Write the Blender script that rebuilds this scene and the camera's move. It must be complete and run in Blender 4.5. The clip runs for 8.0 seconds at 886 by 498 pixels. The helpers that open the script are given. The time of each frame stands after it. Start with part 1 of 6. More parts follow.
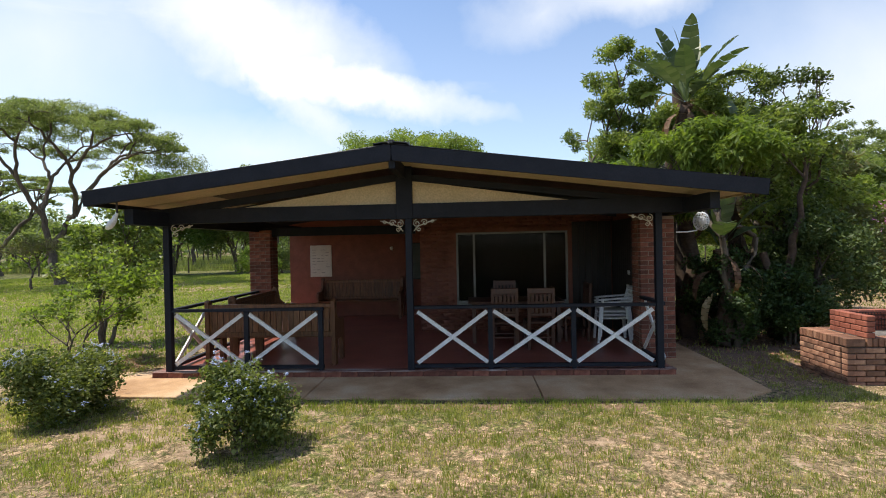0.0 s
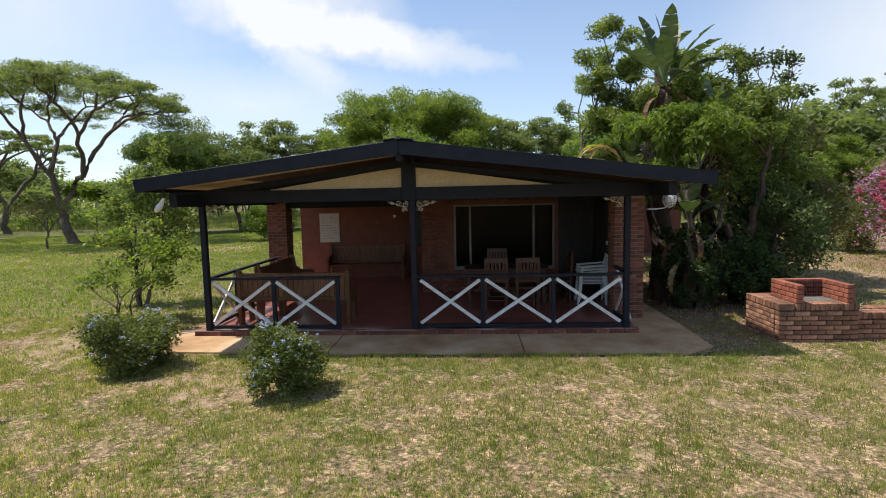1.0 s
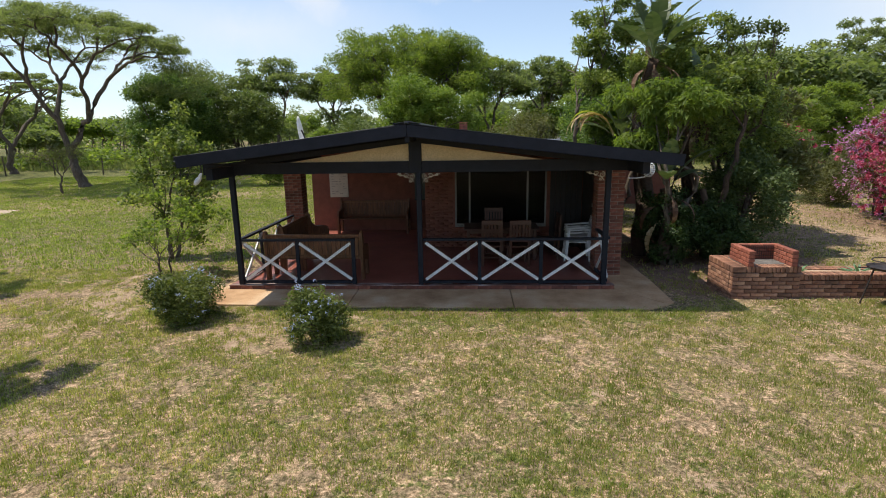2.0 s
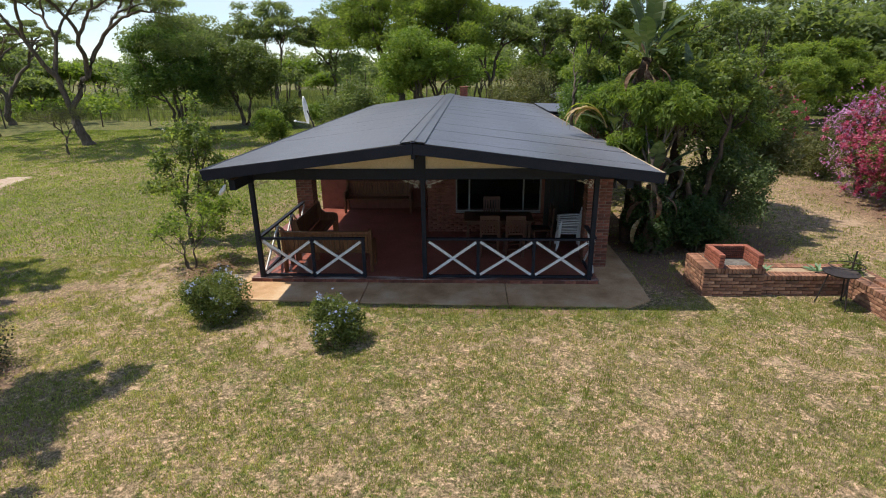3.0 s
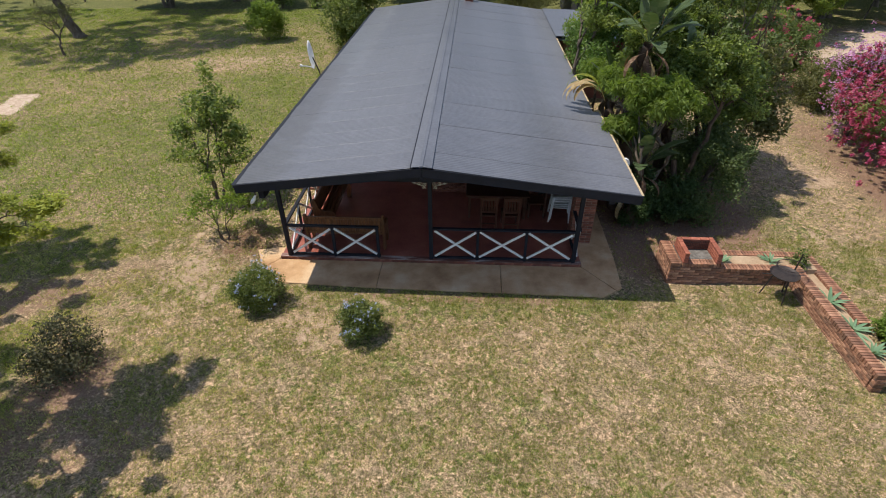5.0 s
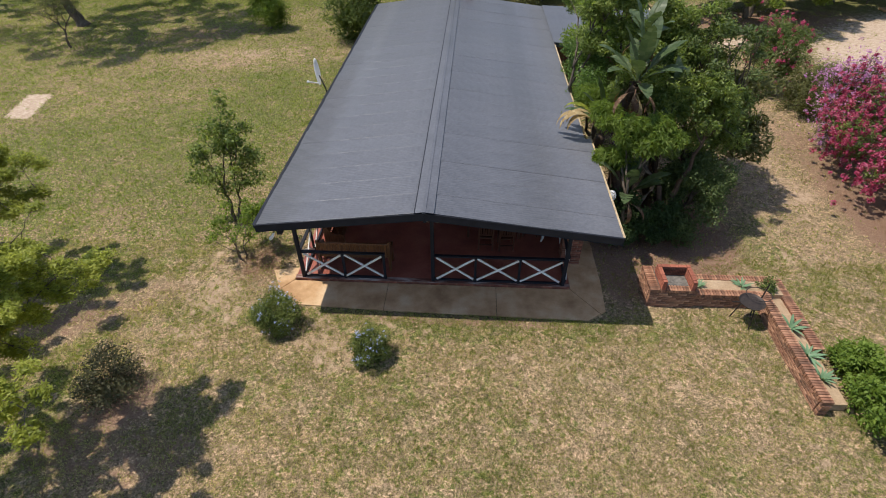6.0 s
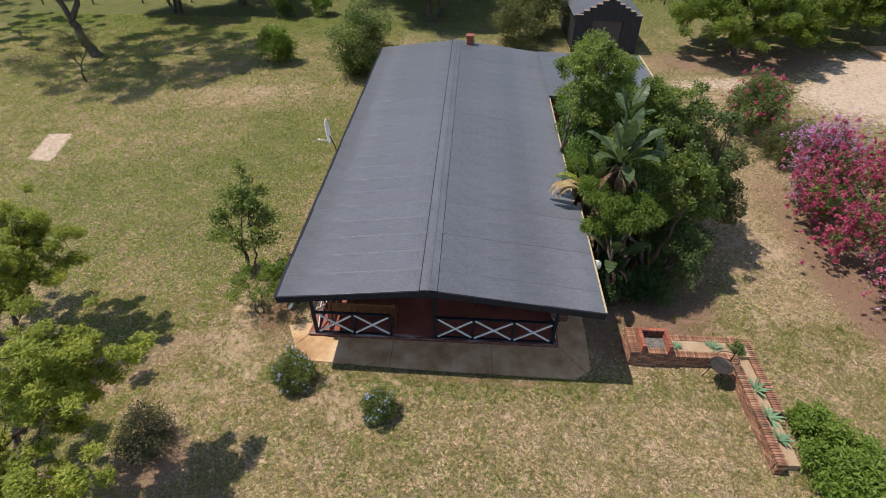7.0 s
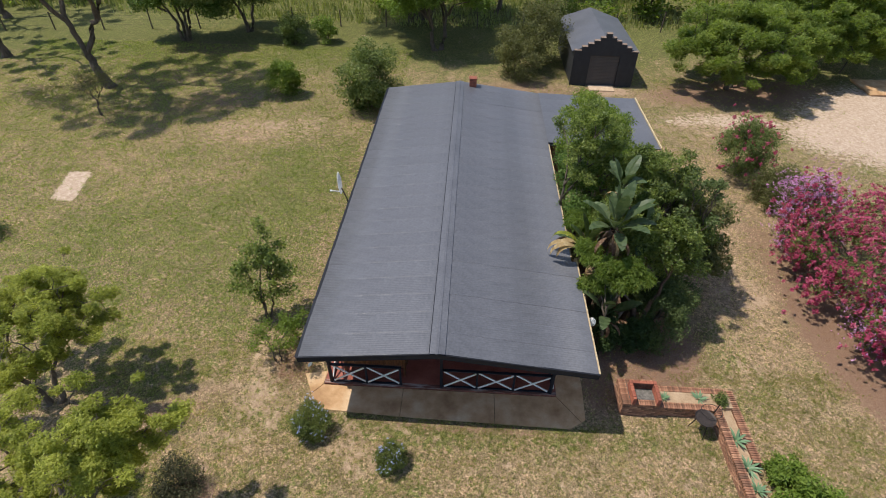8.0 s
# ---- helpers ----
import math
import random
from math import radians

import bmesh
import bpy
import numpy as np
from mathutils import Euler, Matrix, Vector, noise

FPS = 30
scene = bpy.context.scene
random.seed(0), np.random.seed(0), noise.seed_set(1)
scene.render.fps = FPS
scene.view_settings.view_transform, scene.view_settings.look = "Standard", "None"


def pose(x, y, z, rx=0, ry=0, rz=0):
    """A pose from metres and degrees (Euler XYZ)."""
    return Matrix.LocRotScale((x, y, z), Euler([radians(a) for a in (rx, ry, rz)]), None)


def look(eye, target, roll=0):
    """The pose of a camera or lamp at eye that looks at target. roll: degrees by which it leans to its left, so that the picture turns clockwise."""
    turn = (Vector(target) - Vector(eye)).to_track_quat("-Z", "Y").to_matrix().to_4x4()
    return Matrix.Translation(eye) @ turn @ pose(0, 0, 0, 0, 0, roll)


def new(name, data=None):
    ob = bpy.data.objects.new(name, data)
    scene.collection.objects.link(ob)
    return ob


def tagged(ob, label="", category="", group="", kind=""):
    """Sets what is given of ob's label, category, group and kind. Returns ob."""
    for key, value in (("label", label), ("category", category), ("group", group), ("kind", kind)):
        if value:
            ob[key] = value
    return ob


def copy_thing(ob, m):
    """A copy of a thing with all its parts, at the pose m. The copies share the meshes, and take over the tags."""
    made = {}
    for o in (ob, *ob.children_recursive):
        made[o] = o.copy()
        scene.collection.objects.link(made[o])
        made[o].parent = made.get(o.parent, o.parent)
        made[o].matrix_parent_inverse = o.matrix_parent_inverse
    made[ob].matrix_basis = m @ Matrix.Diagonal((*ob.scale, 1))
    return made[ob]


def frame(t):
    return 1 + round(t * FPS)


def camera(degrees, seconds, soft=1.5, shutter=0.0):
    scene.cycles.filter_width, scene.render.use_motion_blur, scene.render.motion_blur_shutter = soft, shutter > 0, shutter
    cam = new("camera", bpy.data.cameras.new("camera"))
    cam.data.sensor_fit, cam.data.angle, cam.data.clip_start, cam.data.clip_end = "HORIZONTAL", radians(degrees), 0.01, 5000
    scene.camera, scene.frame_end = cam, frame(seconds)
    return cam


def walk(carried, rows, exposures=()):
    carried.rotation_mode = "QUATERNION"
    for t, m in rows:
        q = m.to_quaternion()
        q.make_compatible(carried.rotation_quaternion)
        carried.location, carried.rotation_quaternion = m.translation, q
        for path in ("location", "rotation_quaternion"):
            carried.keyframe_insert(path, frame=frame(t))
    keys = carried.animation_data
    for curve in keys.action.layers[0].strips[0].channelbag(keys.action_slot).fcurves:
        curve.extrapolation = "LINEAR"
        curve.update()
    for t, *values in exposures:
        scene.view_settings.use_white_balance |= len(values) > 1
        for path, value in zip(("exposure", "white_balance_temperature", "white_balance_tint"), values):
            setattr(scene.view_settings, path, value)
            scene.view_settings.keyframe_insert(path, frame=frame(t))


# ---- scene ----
cam = camera(81.0, 8.0, soft=1.0)
PATH = [
    (0, (0.44, -0.292, 1.815), (0.332, 1.705, 1.801), -1.2),
    (0.5, (0.474, -0.877, 2.001), (0.37, 1.119, 1.919), -1.2),
    (1, (0.496, -1.456, 2.21), (0.391, 0.532, 2.019), -1.2),
    (1.5, (0.511, -2.031, 2.479), (0.405, -0.06, 2.159), -1.1),
    (2, (0.517, -2.591, 2.893), (0.411, -0.641, 2.46), -0.9),
    (3.5, (0.5, -3.319, 5.127), (0.398, -1.471, 4.37), -0.7),
    (4, (0.5, -3.296, 5.94), (0.395, -1.494, 5.079), -0.6),
    (4.5, (0.471, -3.298, 6.779), (0.371, -1.581, 5.758), -0.4),
    (6, (0.484, -3.218, 9.712), (0.387, -1.682, 8.435), -0.5),
    (6.5, (0.42, -3.172, 10.813), (0.329, -1.638, 9.534), -0.0),
    (7, (0.359, -3.071, 12.045), (0.274, -1.542, 10.758), 0.3),
    (7.5, (0.245, -2.951, 13.174), (0.163, -1.427, 11.882), 0.4),
    (8, (0.069, -2.822, 14.209), (-0.009, -1.296, 12.919), 0.7),
]
walk(cam, [(t, look(eye, target, roll)) for t, eye, target, roll in PATH],
     exposures=((0, 0.36), (0.5, 0.28), (1.0, 0.20), (1.5, 0.16), (2.0, 0.15), (3.5, 0.16), (4.5, 0.16), (6.0, 0.06), (8.0, 0.02)))

# ---- light ----
SUN_WAY = Vector((1.18, -0.17, -2.52)).normalized()
world = bpy.data.worlds.new("sky")
scene.world = world
world.use_nodes = True
wt = world.node_tree
wt.nodes.clear()
w_out = wt.nodes.new("ShaderNodeOutputWorld")
w_bg = wt.nodes.new("ShaderNodeBackground")
w_sky = wt.nodes.new("ShaderNodeTexSky")
w_sky.sky_type = "NISHITA"
w_sky.sun_disc = False
w_sky.sun_elevation = radians(64.7)
w_sky.sun_rotation = radians(-81.8)
w_sky.dust_density = 0.15
w_sky.ozone_density = 4.0
w_co = wt.nodes.new("ShaderNodeTexCoord")
w_map = wt.nodes.new("ShaderNodeMapping")
w_map.inputs["Scale"].default_value = (1.0, 1.1, 3.6)
w_map.inputs["Rotation"].default_value = (0.15, 0.55, 0.3)
w_map.inputs["Location"].default_value = (0.35, 0.1, 0.42)
w_n = wt.nodes.new("ShaderNodeTexNoise")
w_n.inputs["Scale"].default_value = 1.5
w_n.inputs["Detail"].default_value = 7
w_n.inputs["Roughness"].default_value = 0.52
w_n.inputs["Distortion"].default_value = 0.7
w_r = wt.nodes.new("ShaderNodeValToRGB")
w_r.color_ramp.elements[0].position, w_r.color_ramp.elements[0].color = 0.43, (0.0, 0.0, 0.0, 1)
w_r.color_ramp.elements[1].position, w_r.color_ramp.elements[1].color = 0.77, (0.8, 0.8, 0.8, 1)
w_mix = wt.nodes.new("ShaderNodeMix")
w_mix.data_type = "RGBA"
w_mix.inputs[7].default_value = (5.7, 5.8, 5.9, 1)
wt.links.new(w_co.outputs["Generated"], w_map.inputs["Vector"])
wt.links.new(w_map.outputs["Vector"], w_n.inputs["Vector"])
wt.links.new(w_n.outputs["Fac"], w_r.inputs["Fac"])
w_sep = wt.nodes.new("ShaderNodeSeparateXYZ")
w_haze = wt.nodes.new("ShaderNodeMapRange")
w_haze.inputs["From Min"].default_value, w_haze.inputs["From Max"].default_value = 0.0, 0.6
w_haze.inputs["To Min"].default_value, w_haze.inputs["To Max"].default_value = 0.40, 0.0
w_max = wt.nodes.new("ShaderNodeMath")
w_max.operation = "MAXIMUM"
wt.links.new(w_co.outputs["Generated"], w_sep.inputs[0])
wt.links.new(w_sep.outputs["Z"], w_haze.inputs["Value"])
wt.links.new(w_haze.outputs["Result"], w_max.inputs[0])
wt.links.new(w_r.outputs["Color"], w_max.inputs[1])
# long clouds and veils over the house: place and size on the plane one metre to the north, turn in degrees, thickness
w_div = wt.nodes.new("ShaderNodeVectorMath")
w_div.operation = "DIVIDE"
w_yyy = wt.nodes.new("ShaderNodeCombineXYZ")
w_front = wt.nodes.new("ShaderNodeMath")
w_front.operation = "MAXIMUM"
w_front.inputs[1].default_value = 0.02
wt.links.new(w_sep.outputs["Y"], w_front.inputs[0])
for k in range(3):
    wt.links.new(w_front.outputs[0], w_yyy.inputs[k])
wt.links.new(w_co.outputs["Generated"], w_div.inputs[0])
wt.links.new(w_yyy.outputs[0], w_div.inputs[1])
w_curl = wt.nodes.new("ShaderNodeTexNoise")
w_curl.inputs["Scale"].default_value = 7.0
w_curl.inputs["Detail"].default_value = 6
w_curl.inputs["Roughness"].default_value = 0.6
wt.links.new(w_div.outputs[0], w_curl.inputs["Vector"])
w_shift = wt.nodes.new("ShaderNodeVectorMath")
w_shift.operation = "MULTIPLY_ADD"
w_shift.inputs[1].default_value = (0.17, 0.0, 0.12)
wt.links.new(w_curl.outputs["Color"], w_shift.inputs[0])
wt.links.new(w_div.outputs[0], w_shift.inputs[2])
w_sum = w_max.outputs[0]
for cx, cz, rx, rz, turn, thick in (
        (-0.40, 0.43, 0.27, 0.09, 20, 1.0), (-0.34, 0.31, 0.12, 0.045, 50, 0.7), (-0.17, 0.30, 0.22, 0.04, 14, 1.0), (-0.85, 0.44, 0.42, 0.26, 0, 0.5),
        (-0.42, 0.19, 0.30, 0.08, 0, 0.4), (0.15, 0.45, 0.14, 0.06, -12, 0.5), (0.36, 0.48, 0.14, 0.06, -10, 0.8), (0.82, 0.29, 0.34, 0.24, 0, 0.6)):
    w_m = wt.nodes.new("ShaderNodeMapping")
    w_m.vector_type = "TEXTURE"
    w_m.inputs["Location"].default_value = (cx + 0.085, 1.0, cz + 0.06)
    w_m.inputs["Rotation"].default_value = (0, radians(turn), 0)
    w_m.inputs["Scale"].default_value = (rx * 1.25, 1.0, rz * 1.25)
    w_g = wt.nodes.new("ShaderNodeTexGradient")
    w_g.gradient_type = "SPHERICAL"
    w_a = wt.nodes.new("ShaderNodeMath")
    w_a.operation = "MULTIPLY_ADD"
    w_a.inputs[1].default_value = thick
    wt.links.new(w_shift.outputs[0], w_m.inputs["Vector"])
    wt.links.new(w_m.outputs["Vector"], w_g.inputs["Vector"])
    wt.links.new(w_g.outputs["Fac"], w_a.inputs[0])
    wt.links.new(w_sum, w_a.inputs[2])
    w_sum = w_a.outputs[0]
w_top = wt.nodes.new("ShaderNodeMath")
w_top.operation = "MINIMUM"
w_top.inputs[1].default_value = 0.96
wt.links.new(w_sum, w_top.inputs[0])
wt.links.new(w_top.outputs[0], w_mix.inputs[0])
w_tint = wt.nodes.new("ShaderNodeMix")
w_tint.data_type, w_tint.blend_type = "RGBA", "MULTIPLY"
w_tint.inputs[0].default_value = 1.0
w_tint.inputs[7].default_value = (0.93, 0.99, 1.03, 1)
wt.links.new(w_sky.outputs["Color"], w_tint.inputs[6])
wt.links.new(w_tint.outputs[2], w_mix.inputs[6])
wt.links.new(w_mix.outputs[2], w_bg.inputs["Color"])
w_bg.inputs["Strength"].default_value = 0.15
wt.links.new(w_bg.outputs["Background"], w_out.inputs["Surface"])

sun_data = bpy.data.lights.new("sun", "SUN")
sun_data.energy = 5.0
sun_data.angle = radians(0.55)
sun_data.color = (1.0, 0.93, 0.81)
sun = new("sun", sun_data)
sun.matrix_world = look((-20, 3, 43), Vector((-20, 3, 43)) + SUN_WAY)

# ---- materials ----


def ramp_node(nt, stops):
    r = nt.nodes.new("ShaderNodeValToRGB")
    while len(r.color_ramp.elements) < len(stops):
        r.color_ramp.elements.new(0.5)
    for e, (p, c) in zip(r.color_ramp.elements, stops):
        e.position, e.color = p, (*c, 1)
    return r


def noise_node(nt, scale, detail=4.0, rough=0.55, coord="Object", stretch=(1, 1, 1)):
    co = nt.nodes.new("ShaderNodeTexCoord")
    mp = nt.nodes.new("ShaderNodeMapping")
    mp.inputs["Scale"].default_value = stretch
    n = nt.nodes.new("ShaderNodeTexNoise")
    n.inputs["Scale"].default_value = scale
    n.inputs["Detail"].default_value = detail
    n.inputs["Roughness"].default_value = rough
    nt.links.new(co.outputs[coord], mp.inputs["Vector"])
    nt.links.new(mp.outputs["Vector"], n.inputs["Vector"])
    return n


def mix_node(nt, fac, a, b, mode="MIX"):
    m = nt.nodes.new("ShaderNodeMix")
    m.data_type = "RGBA"
    m.blend_type = mode
    for sock, v in ((m.inputs[0], fac), (m.inputs[6], a), (m.inputs[7], b)):
        if isinstance(v, (int, float)):
            sock.default_value = v
        elif isinstance(v, tuple):
            sock.default_value = (*v, 1)
        else:
            nt.links.new(v, sock)
    return m.outputs[2]


def base_material(name):
    m = bpy.data.materials.new(name)
    m.use_nodes = True
    return m, m.node_tree, m.node_tree.nodes["Principled BSDF"]


def surface(name, colours, scale=6.0, rough=0.7, metal=0.0, bump=0.2, fine=60.0, stretch=(1, 1, 1), vary=0.0, spec=0.5):
    """Two scales of noise between two or three colours, a fine relief, and a shift from piece to piece."""
    m, nt, b = base_material(name)
    n1 = noise_node(nt, scale, 5, 0.6, stretch=stretch)
    k = len(colours)
    r = ramp_node(nt, [(0.3 + 0.4 * i / (k - 1), c) for i, c in enumerate(colours)])
    nt.links.new(n1.outputs["Fac"], r.inputs["Fac"])
    n2 = noise_node(nt, fine, 3, 0.6, stretch=stretch)
    r2 = ramp_node(nt, [(0.3, (0.78, 0.78, 0.78)), (0.7, (1.1, 1.1, 1.1))])
    nt.links.new(n2.outputs["Fac"], r2.inputs["Fac"])
    col = mix_node(nt, 1.0, r.outputs["Color"], r2.outputs["Color"], "MULTIPLY")
    if vary:
        info = nt.nodes.new("ShaderNodeObjectInfo")
        r3 = ramp_node(nt, [(0.0, (1 - vary, 1 - vary, 1 - vary)), (0.5, (1, 1 - vary * 0.3, 1 - vary * 0.4)), (1.0, (1 + vary, 1 + vary, 1 + vary * 0.9))])
        nt.links.new(info.outputs["Random"], r3.inputs["Fac"])
        col = mix_node(nt, 1.0, col, r3.outputs["Color"], "MULTIPLY")
    nt.links.new(col, b.inputs["Base Color"])
    b.inputs["Roughness"].default_value = rough
    b.inputs["Metallic"].default_value = metal
    b.inputs["Specular IOR Level"].default_value = spec
    if bump:
        bp = nt.nodes.new("ShaderNodeBump")
        bp.inputs["Strength"].default_value = bump
        bp.inputs["Distance"].default_value = 0.01
        nt.links.new(n2.outputs["Fac"], bp.inputs["Height"])
        nt.links.new(bp.outputs["Normal"], b.inputs["Normal"])
    return m


def foliage(name, dark, mid, light, clump=0.8, through_light=0.36, rough=0.55, tuft=0.0):
    """Leaves: a tone for each leaf, drift from clump to clump, and light that passes through the blade."""
    m, nt, b = base_material(name)
    geo = nt.nodes.new("ShaderNodeNewGeometry")
    r = ramp_node(nt, [(0.0, dark), (0.55, mid), (1.0, light)])
    n = noise_node(nt, clump, 3, 0.6)
    ad = nt.nodes.new("ShaderNodeMath")
    ad.operation = "MULTIPLY_ADD"
    ad.inputs[1].default_value = 0.6
    nt.links.new(geo.outputs["Random Per Island"], ad.inputs[0])
    sc = nt.nodes.new("ShaderNodeMath")
    sc.operation = "MULTIPLY_ADD"
    sc.inputs[1].default_value, sc.inputs[2].default_value = 1.6, -0.6
    nt.links.new(n.outputs["Fac"], sc.inputs[0])
    nt.links.new(sc.outputs[0], ad.inputs[2])
    tone = ad.outputs[0]
    if tuft:
        small = noise_node(nt, tuft, 2, 0.6)
        tm = nt.nodes.new("ShaderNodeMath")
        tm.operation = "MULTIPLY_ADD"
        tm.inputs[1].default_value = 2.1
        nt.links.new(small.outputs["Fac"], tm.inputs[0])
        sub = nt.nodes.new("ShaderNodeMath")
        sub.operation = "SUBTRACT"
        sub.inputs[1].default_value = 1.05
        nt.links.new(tone, sub.inputs[0])
        nt.links.new(sub.outputs[0], tm.inputs[2])
        tone = tm.outputs[0]
    nt.links.new(tone, r.inputs["Fac"])
    nt.links.new(r.outputs["Color"], b.inputs["Base Color"])
    b.inputs["Roughness"].default_value = rough
    b.inputs["Specular IOR Level"].default_value = 0.3
    tr = nt.nodes.new("ShaderNodeBsdfTranslucent")
    warm = mix_node(nt, 1.0, r.outputs["Color"], (1.25, 1.3, 0.6), "MULTIPLY")
    nt.links.new(warm, tr.inputs["Color"])
    mx = nt.nodes.new("ShaderNodeMixShader")
    mx.inputs[0].default_value = through_light
    nt.links.new(b.outputs[0], mx.inputs[1])
    nt.links.new(tr.outputs[0], mx.inputs[2])
    nt.links.new(mx.outputs[0], nt.nodes["Material Output"].inputs["Surface"])
    return m


M_brick = surface("brick", [(0.15, 0.075, 0.046), (0.275, 0.142, 0.088), (0.39, 0.225, 0.145)], 9, 0.85, bump=0.5, fine=90, vary=0.45)
M_brick_dark = surface("house brick", [(0.105, 0.040, 0.027), (0.185, 0.066, 0.043), (0.27, 0.108, 0.07)], 9, 0.85, bump=0.5, fine=90, vary=0.4)
M_firebrick = surface("red firebox brick", [(0.24, 0.075, 0.046), (0.34, 0.112, 0.07)], 10, 0.85, bump=0.5, fine=90, vary=0.2)
M_mortar_pale = surface("pale mortar", [(0.20, 0.14, 0.105), (0.30, 0.22, 0.17)], 14, 0.95, bump=0.4, fine=150)
M_mortar = surface("mortar", [(0.065, 0.048, 0.036), (0.13, 0.098, 0.074)], 14, 0.95, bump=0.4, fine=150)
M_wall = surface("painted brick wall", [(0.165, 0.060, 0.038), (0.235, 0.086, 0.055)], 5, 0.8, bump=0.3, fine=70)
M_black = surface("black painted timber", [(0.010, 0.012, 0.018), (0.018, 0.020, 0.029)], 4, 0.6, bump=0.25, fine=45, stretch=(1, 1, 1), spec=0.22)
M_white = surface("weathered white paint", [(0.62, 0.61, 0.60), (0.80, 0.79, 0.77)], 12, 0.6, bump=0.2, fine=80)
M_cream = surface("cream ceiling board", [(0.56, 0.44, 0.26), (0.66, 0.53, 0.34)], 3, 0.75, bump=0.1, fine=40)
M_roof = surface("dark grey painted roof sheet", [(0.087, 0.090, 0.104), (0.106, 0.109, 0.126), (0.121, 0.124, 0.142)], 0.9, 0.38, metal=0.0, bump=0.06, fine=14, vary=0.04)
M_ceiling = surface("dark brown ceiling boards", [(0.060, 0.036, 0.024), (0.105, 0.064, 0.042)], 4, 0.7, bump=0.15, fine=35, stretch=(6, 1, 1))
M_fascia = surface("bare timber fascia", [(0.34, 0.24, 0.13), (0.55, 0.44, 0.28)], 6, 0.8, bump=0.3, fine=40)
M_floor = surface("polished red cement floor", [(0.20, 0.062, 0.044), (0.29, 0.092, 0.066), (0.36, 0.13, 0.094)], 1.4, 0.33, bump=0.05, fine=30)
M_path = surface("stained concrete", [(0.31, 0.170, 0.078), (0.49, 0.300, 0.155), (0.60, 0.43, 0.27)], 1.3, 0.9, bump=0.35, fine=55)
M_nosing = surface("worn edge paint", [(0.10, 0.036, 0.026), (0.17, 0.07, 0.05), (0.55, 0.49, 0.45)], 2.6, 0.7, bump=0.3, fine=60, stretch=(0.6, 4, 4))
# colour that carries the darkness of the right veranda end
M_panel = surface("near-black boards for the dark veranda end", [(0.012, 0.009, 0.008), (0.024, 0.018, 0.014)], 5, 0.6, bump=0.2, fine=40, stretch=(5, 5, 0.6))
M_wood = surface("varnished slat timber", [(0.07, 0.028, 0.012), (0.15, 0.063, 0.026), (0.225, 0.10, 0.042)], 7, 0.42, bump=0.2, fine=30, stretch=(5, 5, 0.7), vary=0.2)
M_chair = surface("red brown chair timber", [(0.055, 0.019, 0.010), (0.095, 0.034, 0.017)], 8, 0.42, bump=0.15, fine=40, stretch=(4, 4, 0.8))
M_plastic = surface("white plastic", [(0.70, 0.70, 0.69), (0.78, 0.78, 0.77)], 8, 0.4, bump=0.03)
M_steel = surface("window frame steel", [(0.17, 0.175, 0.16), (0.25, 0.255, 0.235)], 9, 0.45, bump=0.05)
M_iron = surface("rusty black iron", [(0.03, 0.024, 0.022), (0.06, 0.045, 0.04)], 12, 0.6, metal=0.4, bump=0.3, fine=60)
M_scroll = surface("cream wrought iron", [(0.48, 0.42, 0.32), (0.60, 0.54, 0.43)], 12, 0.6, bump=0.1)
M_dish = surface("white dish enamel", [(0.72, 0.72, 0.72), (0.8, 0.8, 0.8)], 4, 0.4, bump=0.03)
M_paper = surface("poster paper", [(0.52, 0.50, 0.42), (0.60, 0.57, 0.49)], 5, 0.8, bump=0.05)
M_ink = surface("faded ink", [(0.22, 0.22, 0.2), (0.3, 0.3, 0.27)], 8, 0.8, bump=0)
M_board = surface("dark green board", [(0.05, 0.065, 0.055), (0.075, 0.09, 0.075)], 5, 0.6, bump=0.05)
M_ash = surface("grey ash", [(0.07, 0.064, 0.058), (0.22, 0.20, 0.18)], 12, 0.95, bump=0.5, fine=60)
# near-black on purpose: the dimness of the closed room is in this colour
M_room = surface("room plaster darkened for shade", [(0.010, 0.009, 0.007), (0.016, 0.014, 0.011)], 3, 0.9, bump=0.1)
M_bark = surface("grey brown bark", [(0.055, 0.042, 0.03), (0.11, 0.085, 0.062), (0.17, 0.14, 0.11)], 5, 0.95, bump=0.9, fine=24, stretch=(2.2, 2.2, 0.6))
M_bark_red = surface("fibrous palm bark", [(0.05, 0.03, 0.02), (0.10, 0.065, 0.042)], 7, 0.95, bump=0.8, fine=30, stretch=(1, 1, 3))
M_shed = surface("black shed wall", [(0.014, 0.015, 0.019), (0.026, 0.027, 0.032)], 2, 0.7, bump=0.3, fine=25)
M_shed_door = surface("grey roller door", [(0.06, 0.052, 0.05), (0.085, 0.075, 0.07)], 2, 0.6, bump=0.1)
M_sand = surface("pale sand", [(0.46, 0.33, 0.22), (0.58, 0.44, 0.31)], 3, 0.95, bump=0.4, fine=40)
M_soil = surface("dry bed soil", [(0.30, 0.20, 0.12), (0.44, 0.32, 0.21)], 5, 0.95, bump=0.6, fine=40)

